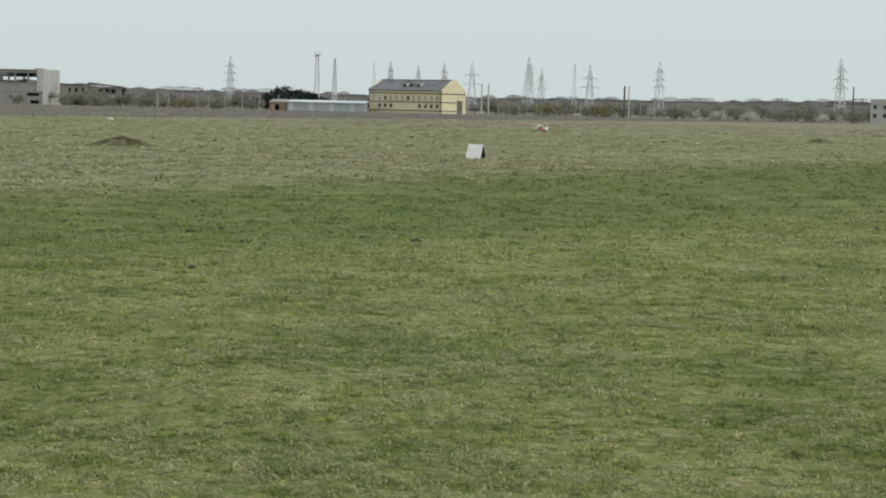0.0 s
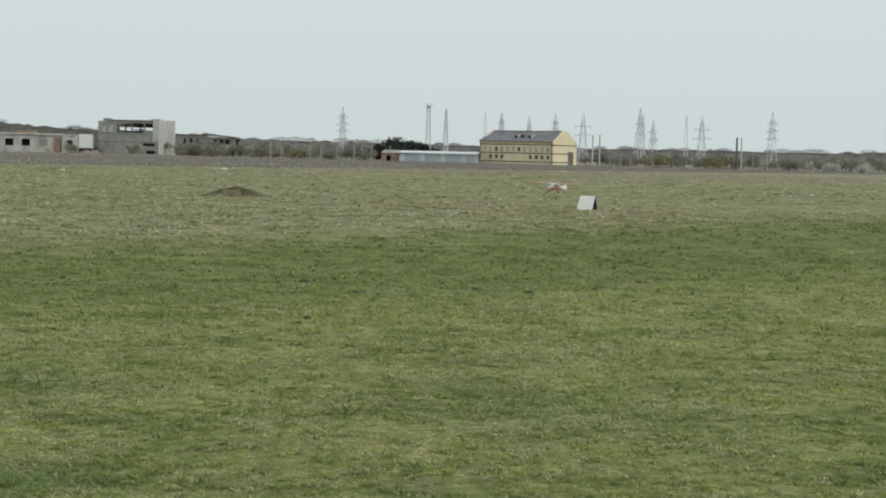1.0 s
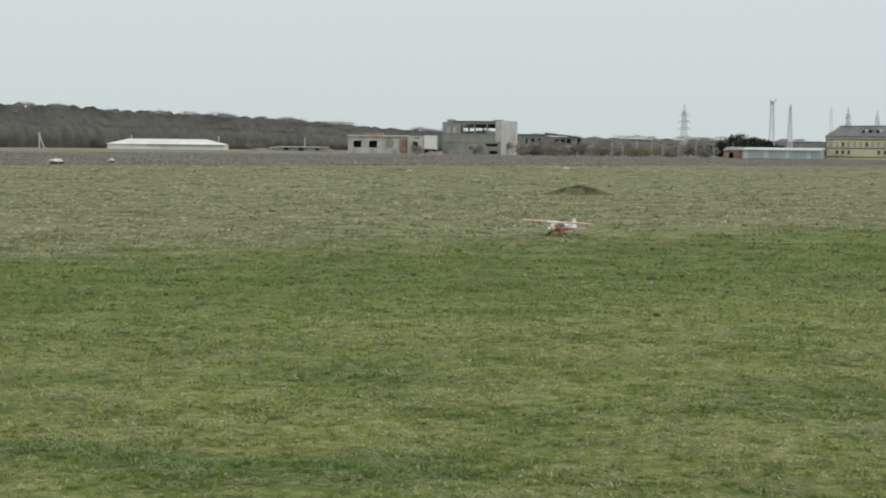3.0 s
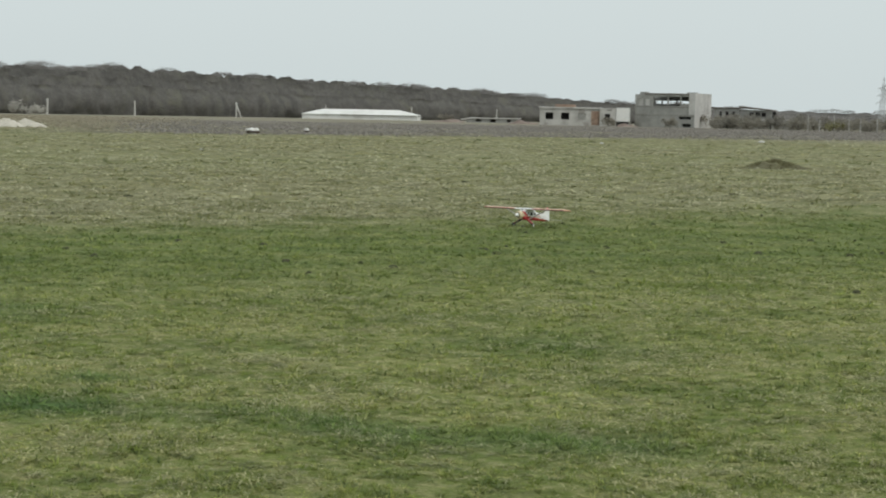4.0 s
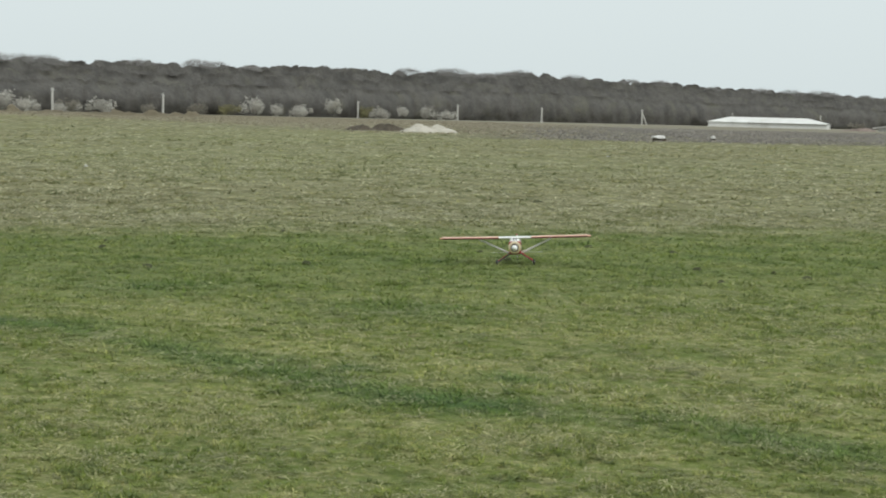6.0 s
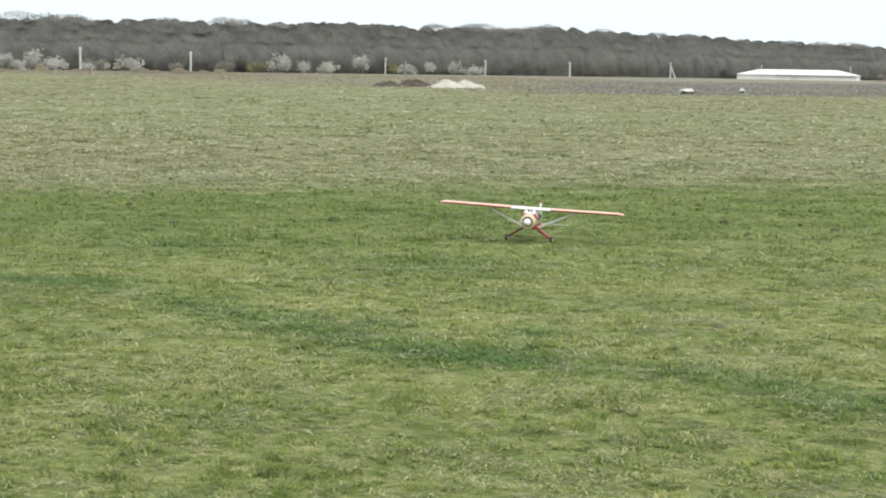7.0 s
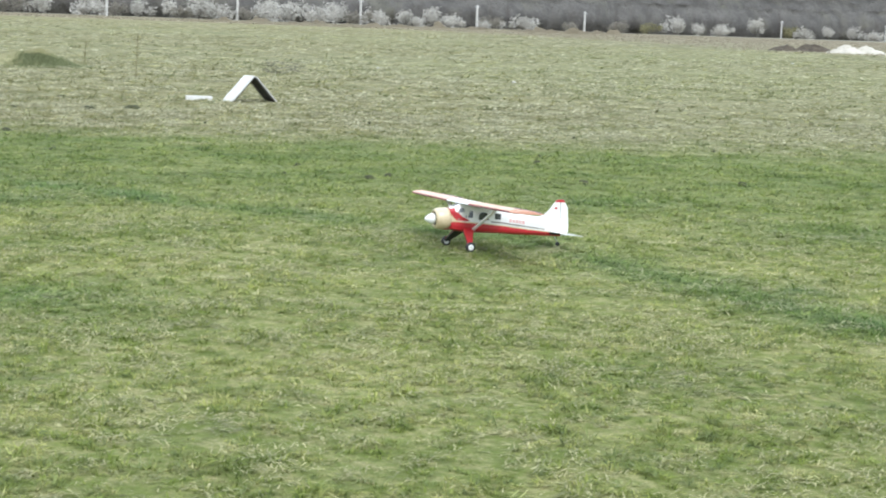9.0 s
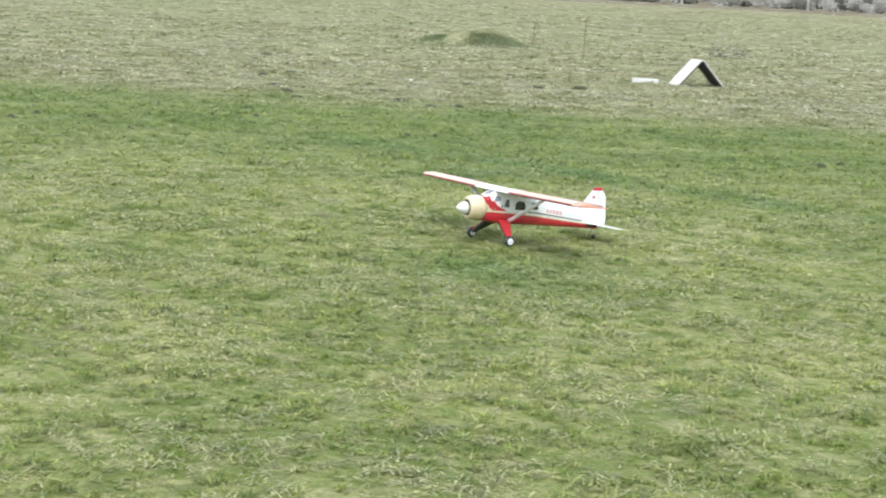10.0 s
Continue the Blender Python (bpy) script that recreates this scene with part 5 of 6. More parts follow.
def build_small():
    a_board(-1.18, 58.0, 74, 0.50, "white A-shaped runway marker board on the grass", 0.44, 0.34)
    a_board(53.15, 36.2, 20, 0.56, "white A-shaped runway marker with dark inside", 0.50, 0.47)
    bm = bmesh.new()
    box(bm, -0.26, 0.26, -0.07, 0.07, -0.01, 0.085)
    bmesh.ops.bevel(bm, geom=bm.edges[:], offset=0.006, segments=1, affect="EDGES")
    ob = part("fallen_plank", bm, BOARD)
    ob.matrix_basis = stand(54.75, 36.2, 4)
    tagged(ob, "pale plank lying in the grass", "plank")
    # dry stalks
    for i, (turn, far, h) in enumerate(((56.65, 44.5, 1.1), (58.2, 52, 0.72))):
        ob = empty("dry_stalk", stand(turn, far), "single tall dry weed stalk with thin twigs", "weed", "dry stalks")
        bm = bmesh.new()
        bar(bm, (0, 0, -0.03), (0.03, 0, h), 0.018, 0.007, 5)
        part("stem", bm, HERBS_DRY, ob)
        rng = random.Random(i)
        bm = bmesh.new()
        for k in range(16):
            z, a = h * rng.uniform(0.3, 0.97), rng.uniform(0, 6.28)
            bar(bm, (0.03 * z / h, 0, z), (0.03 + math.cos(a) * 0.1, math.sin(a) * 0.1, z + rng.uniform(0.05, 0.14)), 0.007, 0.004, 3)
        part("twigs", bm, HERBS_DRY, ob)
    dead = make_bush("dead_bush", 11, 0.19, 1.6, TWIGS, "low dead grey-brown bush in the grass", "", 0.035, 700)
    dead.matrix_basis = stand(52.2, 51.0)
    # pale stones and scraps
    pts = ((49.0, 57.5, 0.10), (44.7, 49.3, 0.12), (35.9, 93, 0.16), (10.5, 145, 0.5), (-2.6, 70, 0.12), (-8.1, 92, 0.25), (15.5, 118, 0.3), (28.2, 75, 0.12), (62.2, 33, 0.08))
    for i, (turn, far, s) in enumerate(pts):
        bm = bmesh.new()
        bmesh.ops.create_icosphere(bm, subdivisions=2, radius=s / 2)
        for v in bm.verts:
            v.co *= 1 + 0.35 * noise.noise(v.co * (3 / s) + Vector((i, 0, 0)))
            v.co.z = max(v.co.z * 0.6, -0.02) + 0.02
        ob = part("stone", bm, LITTER, smooth=True)
        ob.matrix_basis = stand(turn, far, i * 40)
        tagged(ob, "small pale stone lying in the grass", "stone", "stones in the field")
    # molehills and dark clods, past counting; their shadows are put into the dark colour
    rng = np.random.default_rng(21)
    verts, faces = [], []
    spots = [(66.7, 39.5, 0.20), (66.9, 32.8, 0.17), (66.0, 33.6, 0.20), (66.2, 28.6, 0.19), (65.9, 27.0, 0.15), (63.1, 29.8, 0.14), (62.6, 27.4, 0.17), (61.7, 26.0, 0.16), (60.8, 26.4, 0.12), (60.5, 32.6, 0.12), (58.2, 32.8, 0.18), (56.8, 33.2, 0.22), (11.3, 42.5, 0.16), (8.5, 47, 0.12), (66.6, 30, 0.16), (63.5, 31.5, 0.14), (59.0, 36, 0.14), (5.0, 70, 0.2), (19.8, 46, 0.14), (30.4, 37, 0.14)]
    x, y = scatter(rng, 620, -18, 84, 17, 60)
    edge = (y - 1.29 * x - 42.5) / 1.632
    for px, py, e in zip(x, y, edge):
        if -14 < e < -2 or -2 <= e < 7 and rng.uniform() < 0.3:
            spots.append((math.degrees(math.atan2(-px, py)), math.hypot(px, py), rng.uniform(0.035, 0.085)))
    for t, d, s in spots:
        s *= 0.72
        c = polar(t, d)
        o, n = len(verts), 8
        verts.append((c.x, c.y, c.z + 0.032 + s * rng.uniform(0.08, 0.22)))
        for r, h in ((0.6, 0.27), (1.0, -0.04)):
            for k in range(n):
                a = 2 * math.pi * k / n
                q = r * s * rng.uniform(0.55, 1.45)
                verts.append((c.x + math.cos(a) * q * 1.2, c.y + math.sin(a) * q, c.z + (0.022 if h > 0 else -0.01) + 0.6 * h * s * rng.uniform(0.7, 1.2)))
        for k in range(n):
            j = (k + 1) % n
            faces += [(o, o + 1 + k, o + 1 + j), (o + 1 + k, o + 1 + n + k, o + 1 + n + j, o + 1 + j)]
    tagged(raw("molehills", verts, faces, CLOD_SHADED, smooth=True), "small clods and molehills in the turf, darkened for their shadows", "molehills", kind="stuff")


# ---- the model aeroplane: x forward, y to its left, on its three wheels ----
# station, half width, bottom, red line, stripe top, shoulder, top
HULL = ((0.075, 0.064, 0.130, 0.180, 0.188, 0.248, 0.266), (0.045, 0.067, 0.122, 0.178, 0.186, 0.248, 0.272), (0.00, 0.068, 0.114, 0.174, 0.182, 0.254, 0.296), (-0.06, 0.068, 0.108, 0.169, 0.177, 0.259, 0.301),
        (-0.16, 0.067, 0.102, 0.159, 0.167, 0.257, 0.296), (-0.27, 0.062, 0.096, 0.146, 0.154, 0.243, 0.276), (-0.35, 0.052, 0.090, 0.133, 0.141, 0.206, 0.232), (-0.485, 0.038, 0.080, 0.113, 0.120, 0.186, 0.206),
        (-0.62, 0.024, 0.070, 0.094, 0.100, 0.173, 0.190), (-0.722, 0.012, 0.064, 0.081, 0.086, 0.164, 0.180))


def hull_part(name, rows, material, parent, label):
    """Both sides and the closing face between two heights of the hull's cross section."""
    bm = bmesh.new()
    rings = []
    for x, w, *z in HULL:
        if rows == "belly":
            pts = [(w * 0.55, z[0]), (w * 0.92, z[0] + 0.012), (w, z[0] + (z[1] - z[0]) * 0.6), (w, z[1])]
        elif rows == "stripe":
            pts = [(w, z[1]), (w + 0.0008, (z[1] + z[2]) / 2), (w, z[2])]
        else:
            pts = [(w, z[2]), (w * 0.99, z[3] - 0.02), (w * 0.93, z[3]), (w * 0.7, z[4] - 0.004), (w * 0.35, z[4])]
        ring = [bm.verts.new((x, -a, b)) for a, b in pts[::-1]] + [bm.verts.new((x, a, b)) for a, b in pts] if rows == "belly" else \
               [bm.verts.new((x, -a, b)) for a, b in pts] + [bm.verts.new((x, a, b)) for a, b in pts[::-1]]
        rings.append(ring)
    n = len(rings[0])
    for a, b in zip(rings, rings[1:]):
        for i in range(n - 1):
            bm.faces.new((a[i], a[i + 1], b[i + 1], b[i]))
        bm.faces.new((a[n - 1], a[0], b[0], b[n - 1]))
    bm.faces.new(rings[0]), bm.faces.new(rings[-1])
    return part(name, bm, material, parent, label, smooth=False)


def lathe(bm, prof, sides=24, cx=0.0, cz=0.0):
    """A turned shape about the x axis from (x, radius) pairs."""
    rings = [[bm.verts.new((x, r * math.cos(2 * math.pi * k / sides), cz + r * math.sin(2 * math.pi * k / sides))) for k in range(sides)] for x, r in prof]
    for a, b in zip(rings, rings[1:]):
        for k in range(sides):
            bm.faces.new((a[k], a[(k + 1) % sides], b[(k + 1) % sides], b[k]))
    bm.faces.new(rings[0]), bm.faces.new(rings[-1])


def aerofoil(bm, y0, y1, x0, x1, c0, c1, z0, z1, thick, tilt=0.09):
    """A wing panel from y0 to y1, with leading edges x0, x1, chords c0, c1."""
    prof = ((0, 0.0), (0.02, 0.32), (0.1, 0.72), (0.3, 1.0), (0.6, 0.7), (1.0, 0.06), (1.0, -0.04), (0.6, -0.2), (0.25, -0.34), (0.06, -0.26))
    rings = []
    for y, x, c, z in ((y0, x0, c0, z0), (y1, x1, c1, z1)):
        rings.append([bm.verts.new((x - u * c, y, z + v * thick * c - (u - 0.5) * c * tilt)) for u, v in prof])
    n = len(prof)
    for i in range(n):
        bm.faces.new((rings[0][i], rings[0][(i + 1) % n], rings[1][(i + 1) % n], rings[1][i]))
    bm.faces.new(rings[0]), bm.faces.new(rings[1])


def wing_skin(bm, y0, y1, x0, x1, c0, c1, z0, z1, thick):
    """The upper skin of a wing panel, a hair above it."""
    prof = ((0.02, 0.32), (0.04, 0.45), (0.1, 0.72), (0.3, 1.0), (0.5, 0.80), (0.72, 0.508))
    rows = []
    for lift in (0.0016, -0.003):
        for y, x, c, z in ((y0, x0, c0, z0), (y1, x1, c1, z1)):
            rows.append([bm.verts.new((x - u * c, y, z + v * thick * c + lift - (u - 0.5) * c * 0.09)) for u, v in prof])
    n = len(prof)
    for i in range(n - 1):
        bm.faces.new((rows[0][i], rows[0][i + 1], rows[1][i + 1], rows[1][i]))
        bm.faces.new((rows[2][i], rows[2][i + 1], rows[3][i + 1], rows[3][i]))
        for a, b in ((0, 2), (1, 3)):
            bm.faces.new((rows[a][i], rows[a][i + 1], rows[b][i + 1], rows[b][i]))
    for i in (0, n - 1):
        bm.faces.new((rows[0][i], rows[1][i], rows[3][i], rows[2][i]))


def slab(bm, outline, y0, y1):
    """An upright plate: an outline in x and z, from y0 to y1."""
    a = [bm.verts.new((x, y0, z)) for x, z in outline]
    b = [bm.verts.new((x, y1, z)) for x, z in outline]
    bm.faces.new(a), bm.faces.new(b)
    for i in range(len(a)):
        j = (i + 1) % len(a)
        bm.faces.new((a[i], a[j], b[j], b[i]))


def hull_width(x, z):
    xs = [-h[0] for h in HULL]
    w = float(np.interp(-x, xs, [h[1] for h in HULL]))
    sh = float(np.interp(-x, xs, [h[5] for h in HULL]))
    top = float(np.interp(-x, xs, [h[6] for h in HULL]))
    if z <= sh - 0.02:
        return w
    if z <= sh:
        return w * (0.99 - 0.06 * (z - sh + 0.02) / 0.02)
    return w * (0.93 - 0.23 * min((z - sh) / max(top - sh - 0.004, 1e-3), 1))


def side_plate(bm, corners, side, out=0.0025):
    """A thin plate that lies on the hull's side, by its corners in x and z."""
    outer = [bm.verts.new((x, side * (hull_width(x, z) + out), z)) for x, z in corners]
    inner = [bm.verts.new((x, side * (hull_width(x, z) - 0.004), z)) for x, z in corners]
    bm.faces.new(outer), bm.faces.new(inner)
    for i in range(len(corners)):
        j = (i + 1) % len(corners)
        bm.faces.new((outer[i], outer[j], inner[j], inner[i]))


def build_plane():
    ob = empty("model_aeroplane", Matrix(), "red and white high-wing radio controlled model aeroplane", "aeroplane")
    hull_part("fuselage", "upper", P_WHITE, ob, "white upper fuselage")
    hull_part("belly", "belly", P_RED, ob, "red belly")
    hull_part("stripe", "stripe", P_GOLD, ob, "thin gold stripe")
    for s in (-1, 1):
        bm = bmesh.new()
        side_plate(bm, [(0.03, 0.201), (-0.27, 0.172), (-0.60, 0.117), (-0.60, 0.111), (-0.27, 0.162), (0.03, 0.191)], s, 0.0018)
        part("pinstripe", bm, P_GREY, ob, "thin grey pinstripe")
        bm = bmesh.new()
        side_plate(bm, [(0.070, 0.226), (0.058, 0.206), (0.036, 0.188), (-0.056, 0.182), (-0.024, 0.199), (0.004, 0.214), (0.028, 0.240), (0.064, 0.240)], s, 0.0022)
        part("nose_flash", bm, P_RED, ob, "red flash behind the cowl")
        bm = bmesh.new()
        side_plate(bm, [(0.076, 0.180), (0.030, 0.179), (0.036, 0.188), (0.058, 0.206), (0.070, 0.226), (0.076, 0.226)], s, 0.0030)
        part("cowl_wedge", bm, P_GOLD, ob, "cream wedge behind the cowl")
        # dark streak low on the tail's side
        bm = bmesh.new()
        side_plate(bm, [(-0.630, 0.094), (-0.716, 0.083), (-0.716, 0.072), (-0.640, 0.079)], s, 0.0025)
        part("tail_streak", bm, P_BLACK, ob, "dark streak low on the tail's side")
    bm = bmesh.new()
    rings = []
    for x, w, low, sh, top in ((0.0765, 0.066, 0.222, 0.246, 0.2645), (0.046, 0.069, 0.224, 0.246, 0.2705)):
        pts = ((w, low), (w * 1.0, sh - 0.02), (w * 0.95, sh + 0.001), (w * 0.72, top - 0.003), (w * 0.36, top))
        rings.append([bm.verts.new((x, -a, b)) for a, b in pts] + [bm.verts.new((x, a, b)) for a, b in pts[::-1]])
    for i in range(9):
        bm.faces.new((rings[0][i], rings[0][i + 1], rings[1][i + 1], rings[1][i]))
    bm.faces.new(rings[0]), bm.faces.new(rings[1]), bm.faces.new((rings[0][9], rings[0][0], rings[1][0], rings[1][9]))
    part("nose_top", bm, P_RED, ob, "red nose panel behind the cowl")
    # cowl, spinner and propeller
    bm = bmesh.new()
    lathe(bm, ((0.070, 0.068), (0.095, 0.071), (0.140, 0.069), (0.160, 0.063), (0.172, 0.052), (0.168, 0.046), (0.15, 0.043)), 28, 0, 0.198)
    part("cowl", bm, P_GOLD, ob, "cream gold round cowl", True)
    bm = bmesh.new()
    rings = []
    for x, r in ((0.060, 0.0690), (0.074, 0.0712), (0.092, 0.0728), (0.112, 0.0716)):
        low = (x - 0.060) / 0.052
        sweep = [radians(-90 + (62 - 40 * low) * (k / 9 - 1)) for k in range(19)]
        rings.append([bm.verts.new((x, r * math.cos(a), 0.198 + r * math.sin(a))) for a in sweep])
    for a, b in zip(rings, rings[1:]):
        for k in range(18):
            bm.faces.new((a[k], a[k + 1], b[k + 1], b[k]))
    part("cowl_lip", bm, P_RED, ob, "red lip under the cowl", True)
    bm = bmesh.new()
    rings = []
    for x, r in ((0.064, 0.0690), (0.070, 0.0712), (0.078, 0.0722)):
        rings.append([bm.verts.new((x, r * math.cos(a), 0.198 + r * math.sin(a))) for a in [radians(38 + 104 * k / 14) for k in range(15)]])
    for a, b in zip(rings, rings[1:]):
        for k in range(14):
            bm.faces.new((a[k], a[k + 1], b[k + 1], b[k]))
    part("cowl_band", bm, P_RED, ob, "red band over the cowl's rear", True)
    bm = bmesh.new()
    lathe(bm, ((0.145, 0.048), (0.158, 0.048)), 24, 0, 0.198)
    part("cowl_inside", bm, P_BLACK, ob)
    spin = empty("propeller", Matrix.Translation((0.178, 0, 0.198)), "", "")
    spin.parent = ob
    bm = bmesh.new()
    lathe(bm, ((-0.012, 0.034), (0.004, 0.035), (0.020, 0.030), (0.036, 0.021), (0.048, 0.011), (0.055, 0.002)), 24)
    part("spinner", bm, P_WHITE, spin, "white spinner", True)
    # wing
    bm = bmesh.new()
    aerofoil(bm, -0.180, 0.180, 0.012, 0.012, 0.255, 0.255, 0.286, 0.286, 0.088)
    part("wing_centre", bm, P_WHITE, ob, "white wing centre section")
    for s in (-1, 1):
        bm = bmesh.new()
        aerofoil(bm, s * 0.180, s * 0.80, 0.012, 0.008, 0.255, 0.245, 0.286, 0.291, 0.088)
        wing = part("wing", bm, P_DEEP, ob, "red wing panel")
        bm = bmesh.new()
        aerofoil(bm, s * 0.80, s * 0.834, 0.008, -0.022, 0.245, 0.185, 0.291, 0.292, 0.08)
        part("wing_tip", bm, P_TIP, wing)
        bm = bmesh.new()
        wing_skin(bm, s * 0.184, s * 0.80, 0.012, 0.008, 0.255, 0.245, 0.286, 0.291, 0.088)
        part("top_skin", bm, P_GLARE, wing, "salmon upper skin, sky glare on red film put into the colour")
        bm = bmesh.new()
        box(bm, -0.205, -0.199, min(s * 0.42, s * 0.79), max(s * 0.42, s * 0.79), 0.285, 0.2955)
        part("aileron_gap", bm, P_GREY, wing)
        # wing strut, flattened
        bm = bmesh.new()
        bar(bm, (-0.075, s * 0.062, 0.125), (-0.085, s * 0.40, 0.283), 0.0112, 0.0100, 8)
        part("strut", bm, P_WHITE, ob, "pale wing strut")
        # landing leg, wide at its root
        bm = bmesh.new()
        leg = ((-0.005, s * 0.058, 0.124), (-0.080, s * 0.058, 0.118), (-0.013, s * 0.192, 0.036), (0.012, s * 0.192, 0.036))
        a = [bm.verts.new((x, y + s * 0.004, z + 0.006)) for x, y, z in leg]
        b = [bm.verts.new((x, y + s * (0.010 if s > 0 else 0.006), z + (0.014 if s > 0 else 0.009))) for x, y, z in leg]
        bm.faces.new(a), bm.faces.new(b)
        for i in range(4):
            bm.faces.new((a[i], a[(i + 1) % 4], b[(i + 1) % 4], b[i]))
        strut = part("landing_leg", bm, P_RED, ob, "red landing leg")
        # black plate added for the shade on the leg's inner side
        bm = bmesh.new()
        a = [bm.verts.new((x + (0.003 if x > -0.006 and s < 0 else 0), y + s * 0.0035, z + 0.0052)) for x, y, z in leg]
        b = [bm.verts.new((x + (0.003 if x > -0.006 and s < 0 else 0), y - s * (0.001 if s > 0 else 0.004), z - (0.002 if s > 0 else 0.006))) for x, y, z in leg]
        bm.faces.new(a), bm.faces.new(b)
        for i in range(4):
            bm.faces.new((a[i], a[(i + 1) % 4], b[(i + 1) % 4], b[i]))
        part("leg_shade", bm, P_BLACK, strut, "black plate for the shade on the leg's inner side")
        # windows
        for w in (((-0.018, 0.206), (-0.028, 0.206), (-0.028, 0.220)), ((-0.038, 0.206), (-0.072, 0.204), (-0.072, 0.248), (-0.052, 0.249)), ((-0.112, 0.190), (-0.182, 0.186), (-0.180, 0.214), (-0.168, 0.234), (-0.134, 0.238), (-0.117, 0.226)), ((-0.228, 0.190), (-0.270, 0.187), (-0.270, 0.224), (-0.228, 0.229))):
            bm = bmesh.new()
            side_plate(bm, list(w), s)
            part("side_window", bm, P_GLASS, ob, "dark tinted side window")
        bm = bmesh.new()
        side_plate(bm, [(0.026, 0.238), (-0.014, 0.242), (-0.016, 0.262), (0.004, 0.270), (0.018, 0.258)], s)
        part("quarter_window", bm, P_QUARTER, ob, "quarter window, reflected sky painted as pale grey")
        # registration: plain bars
        for i in range(5):
            x = -0.335 - i * 0.024
            bm = bmesh.new()
            side_plate(bm, [(x, 0.168 - i * 0.0035), (x - 0.016, 0.166 - i * 0.0035), (x - 0.016, 0.187 - i * 0.0035), (x, 0.189 - i * 0.0035)], s, 0.0015)
            part("marking_bar", bm, P_PINK, ob, "small red marking")
        # tailplane
        bm = bmesh.new()
        aerofoil(bm, s * 0.010, s * 0.275, -0.640, -0.655, 0.125, 0.105, 0.092, 0.092, 0.022, 0.10)
        part("tailplane", bm, P_WHITE, ob, "white tailplane")
        bm = bmesh.new()
        aerofoil(bm, s * 0.275, s * 0.293, -0.655, -0.677, 0.105, 0.07, 0.092, 0.092, 0.022, 0.10)
        part("tailplane_tip", bm, P_WHITE, ob)
        # windscreen
        bm = bmesh.new()
        q = [Vector(p) for p in ((0.042, s * 0.006, 0.2725), (0.038, s * 0.046, 0.2665), (0.004, s * 0.044, 0.287), (0.004, s * 0.006, 0.2925))]
        up = Vector((0.5, 0, 0.86)) * 0.003
        a, b = [bm.verts.new(p + up) for p in q], [bm.verts.new(p - up * 2) for p in q]
        bm.faces.new(a), bm.faces.new(b)
        for i in range(4):
            bm.faces.new((a[i], a[(i + 1) % 4], b[(i + 1) % 4], b[i]))
        part("windscreen", bm, P_GLASS, ob, "dark tinted windscreen")
    # fin and rudder
    bm = bmesh.new()
    slab(bm, [(-0.545, 0.188), (-0.600, 0.204), (-0.628, 0.222), (-0.686, 0.288), (-0.718, 0.288), (-0.722, 0.10), (-0.63, 0.11)], -0.006, 0.006)
    part("fin", bm, P_WHITE, ob, "white fin")
    bm = bmesh.new()
    slab(bm, [(-0.724, 0.288), (-0.754, 0.286), (-0.774, 0.250), (-0.781, 0.125), (-0.774, 0.068), (-0.724, 0.066)], -0.005, 0.005)
    part("rudder", bm, P_WHITE, ob, "white rudder")
    bm = bmesh.new()
    slab(bm, [(-0.685, 0.2865), (-0.697, 0.302), (-0.738, 0.304), (-0.757, 0.2865)], -0.0065, 0.0065)
    part("fin_cap", bm, P_RED, ob, "red fin cap")
    for s in (-1, 1):
        bm = bmesh.new()
        slab(bm, [(-0.676, 0.248), (-0.688, 0.256), (-0.700, 0.248), (-0.688, 0.240)], s * 0.0062, s * 0.0085)
        part("fin_badge", bm, P_RED, ob, "small red diamond")
    # wheels
    wheels = []
    for s in (-1, 1):
        wheel = empty("wheel", Matrix.Translation((0, s * 0.203, 0.031)), "", "")
        wheel.parent = ob
        bm = bmesh.new()
        prof = ((-0.011, 0.019), (-0.0115, 0.026), (-0.006, 0.031), (0.006, 0.031), (0.0115, 0.026), (0.011, 0.019))
        lathe(bm, prof, 20)
        bm.transform(Matrix.Rotation(radians(90), 4, "Z"))
        part("tyre", bm, P_BLACK, wheel, "black rubber tyre", True)
        bm = bmesh.new()
        lathe(bm, ((-0.0135, 0.004), (-0.012, 0.0185), (0.012, 0.0185), (0.0135, 0.004)), 14)
        bm.transform(Matrix.Rotation(radians(90), 4, "Z"))
        part("rim", bm, P_WHITE, wheel, "white wheel hub")
        wheels.append(wheel)
        bm = bmesh.new()
        bar(bm, (0, s * 0.184, 0.034), (0, s * 0.219, 0.031), 0.004, None, 6)
        part("axle", bm, P_METAL, ob)
    bm = bmesh.new()
    bar(bm, (-0.68, 0, 0.072), (-0.706, 0, 0.016), 0.004, 0.003, 6)
    part("tail_leg", bm, P_METAL, ob)
    bm = bmesh.new()
    lathe(bm, ((-0.005, 0.010), (-0.004, 0.014), (0.004, 0.014), (0.005, 0.010)), 14)
    bm.transform(Matrix.Translation((-0.706, 0, 0.014)) @ Matrix.Rotation(radians(90), 4, "Z"))
    part("tail_wheel", bm, P_BLACK, ob)
    return ob, wheels, spin


build_ground()
build_wood("wood", 12.5, 86, 4, 5.2, 42, CANOPY, TWIGS, "leafless grey-brown wood behind the field")
build_wood("far_wood", -32, 13.5, 4, 6.5, 30, CANOPY_HAZED, TWIGS_HAZED, "low distant leafless wood on the horizon")
build_yellow_house()
build_long_shed()
build_ruin()
build_white_shed()
build_low_ruin()
build_white_block()
build_pines()
build_pylons()
build_poles()
build_bushes()
build_weeds()
build_heaps()
build_small()
PLANE, WHEELS, PROPELLER = build_plane()
build_grass()

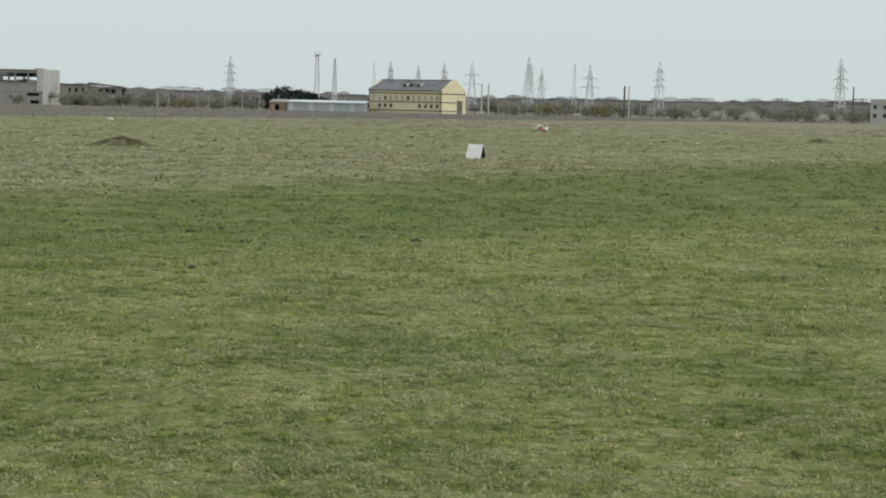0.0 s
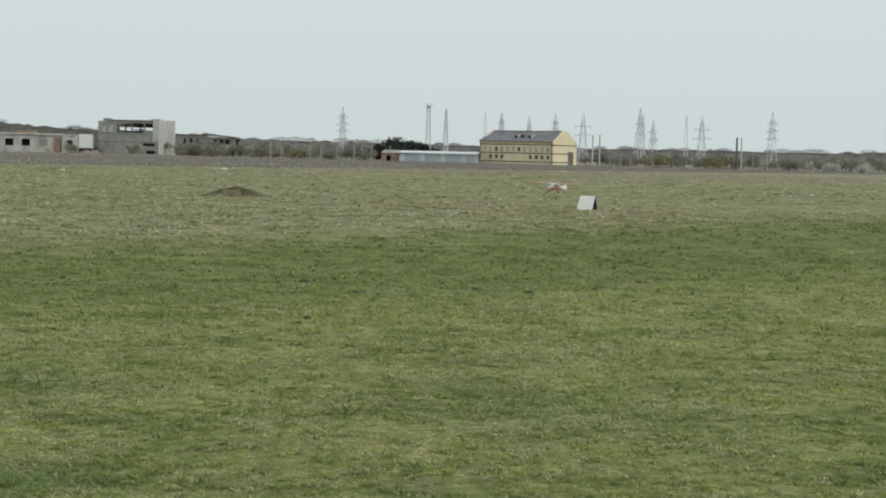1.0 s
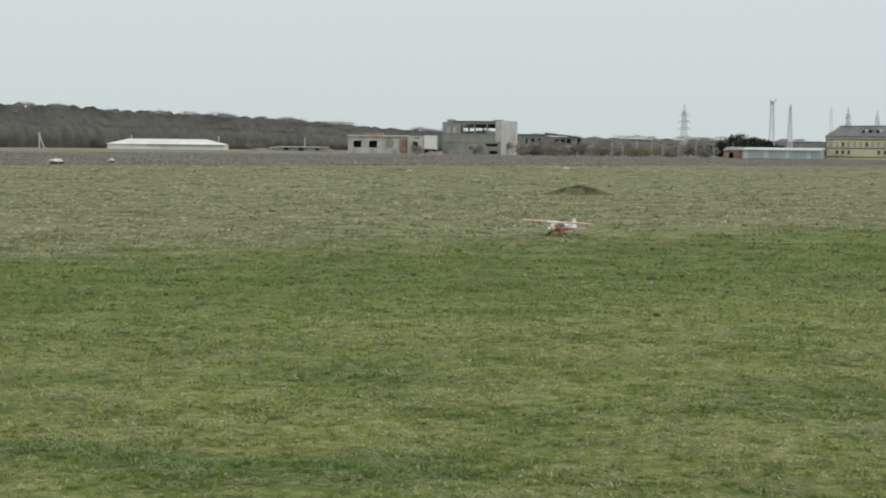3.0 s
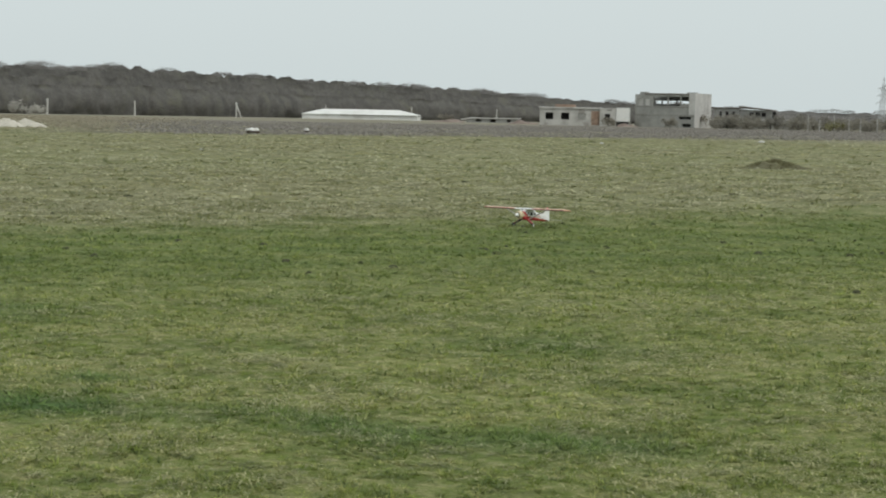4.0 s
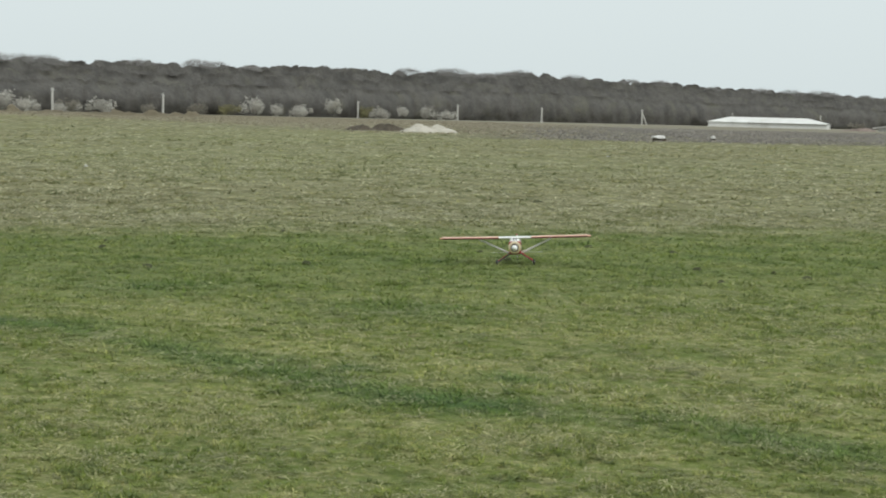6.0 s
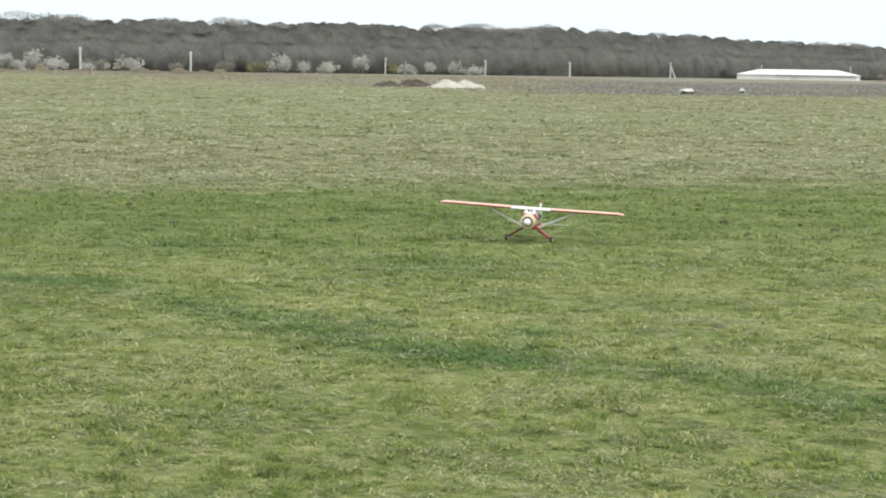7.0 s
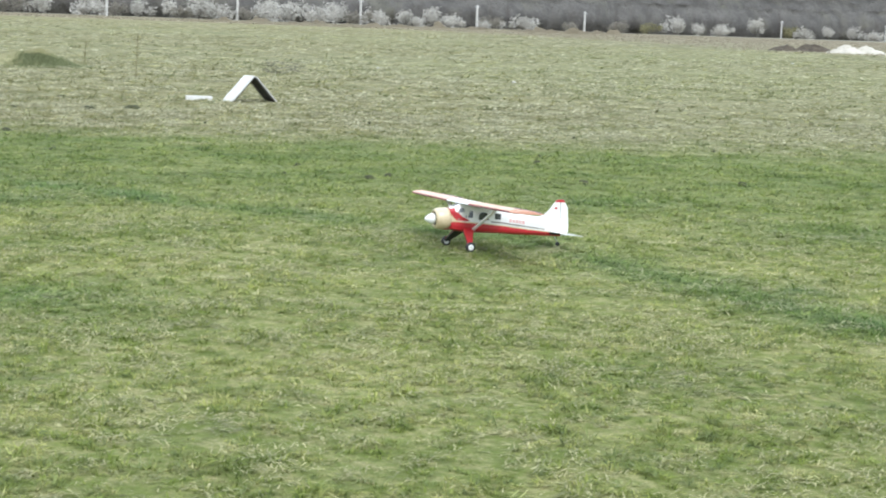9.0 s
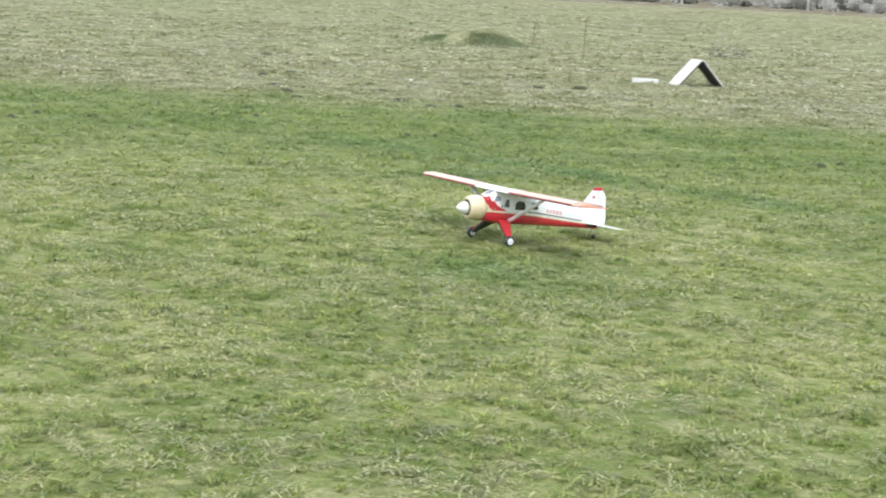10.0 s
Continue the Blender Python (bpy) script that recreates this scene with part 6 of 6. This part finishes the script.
FLIGHT = [  # seconds, place between the wheels, heading, nose up, bank
    (0.0, 3.65, 66.39, 0.71, -118.4, 0.1, 0.1),
    (0.5, 1.87, 59.97, 0.57, -115.5, -1.6, -0.9),
    (1.0, 0.07, 54.25, 0.54, -121.7, -2.1, -0.5),
    (1.5, -1.83, 48.84, 0.36, -124.9, -3.3, -8.9),
    (2.0, -3.51, 43.75, 0.16, -124.6, -1.9, -4.6),
    (2.5, -5.16, 39.45, -0.03, -119.4, -2.9, -1.1),
    (2.7, -5.82, 37.97, -0.12, -117.1, -6.5, -1.8),
    (3.8, -8.93, 30.16, None, -108.1, -1.5, 1.3),
    (4.0, -9.28, 28.78, None, -106.8, 0.2, 0.4),
    (4.5, -10.07, 25.85, None, -102.6, -0.1, 1.9),
    (5.0, -10.67, 23.00, None, -91.7, 0.6, 0.6),
    (5.5, -10.81, 19.82, None, -79.1, -0.1, 3.7),
    (6.0, -10.22, 16.93, None, -60.7, 0.4, 2.9),
    (6.2, -9.80, 16.01, None, -56.5, 0.7, 2.3),
    (7.3, -8.04, 13.01, None, -75.5, -1.9, -3.5),
    (7.5, -7.79, 12.36, None, -83.4, 1.3, 0.3),
    (8.0, -7.50, 10.45, None, -106.5, -1.1, 0.5),
    (8.5, -7.88, 8.90, None, -117.7, 1.1, -0.8),
    (9.0, -8.41, 7.80, None, -111.0, -0.7, 1.6),
    (9.5, -8.74, 6.54, None, -97.6, 2.0, -0.3),
    (10.0, -8.87, 4.99, None, -89.3, 0.3, 0.7),
]


def motions():
    rows = []
    for t, x, y, z, heading, nose, bank in FLIGHT:
        ground = float(swell(x, y)) + 0.004
        rows.append((t, pose(x, y, ground if z is None else max(z, ground), bank, -nose, heading)))
    walk(PLANE, rows)
    for i, wheel in enumerate(WHEELS):
        y = (-0.203, 0.203)[i]
        walk(wheel, [(k / 15, pose(0, y, 0.031, 0, (k * 75) % 360, 0)) for k in range(151)])
    walk(PROPELLER, [(k / 15, pose(0.178, 0, 0.198, (k * 80) % 360, 0, 0)) for k in range(151)])


motions()
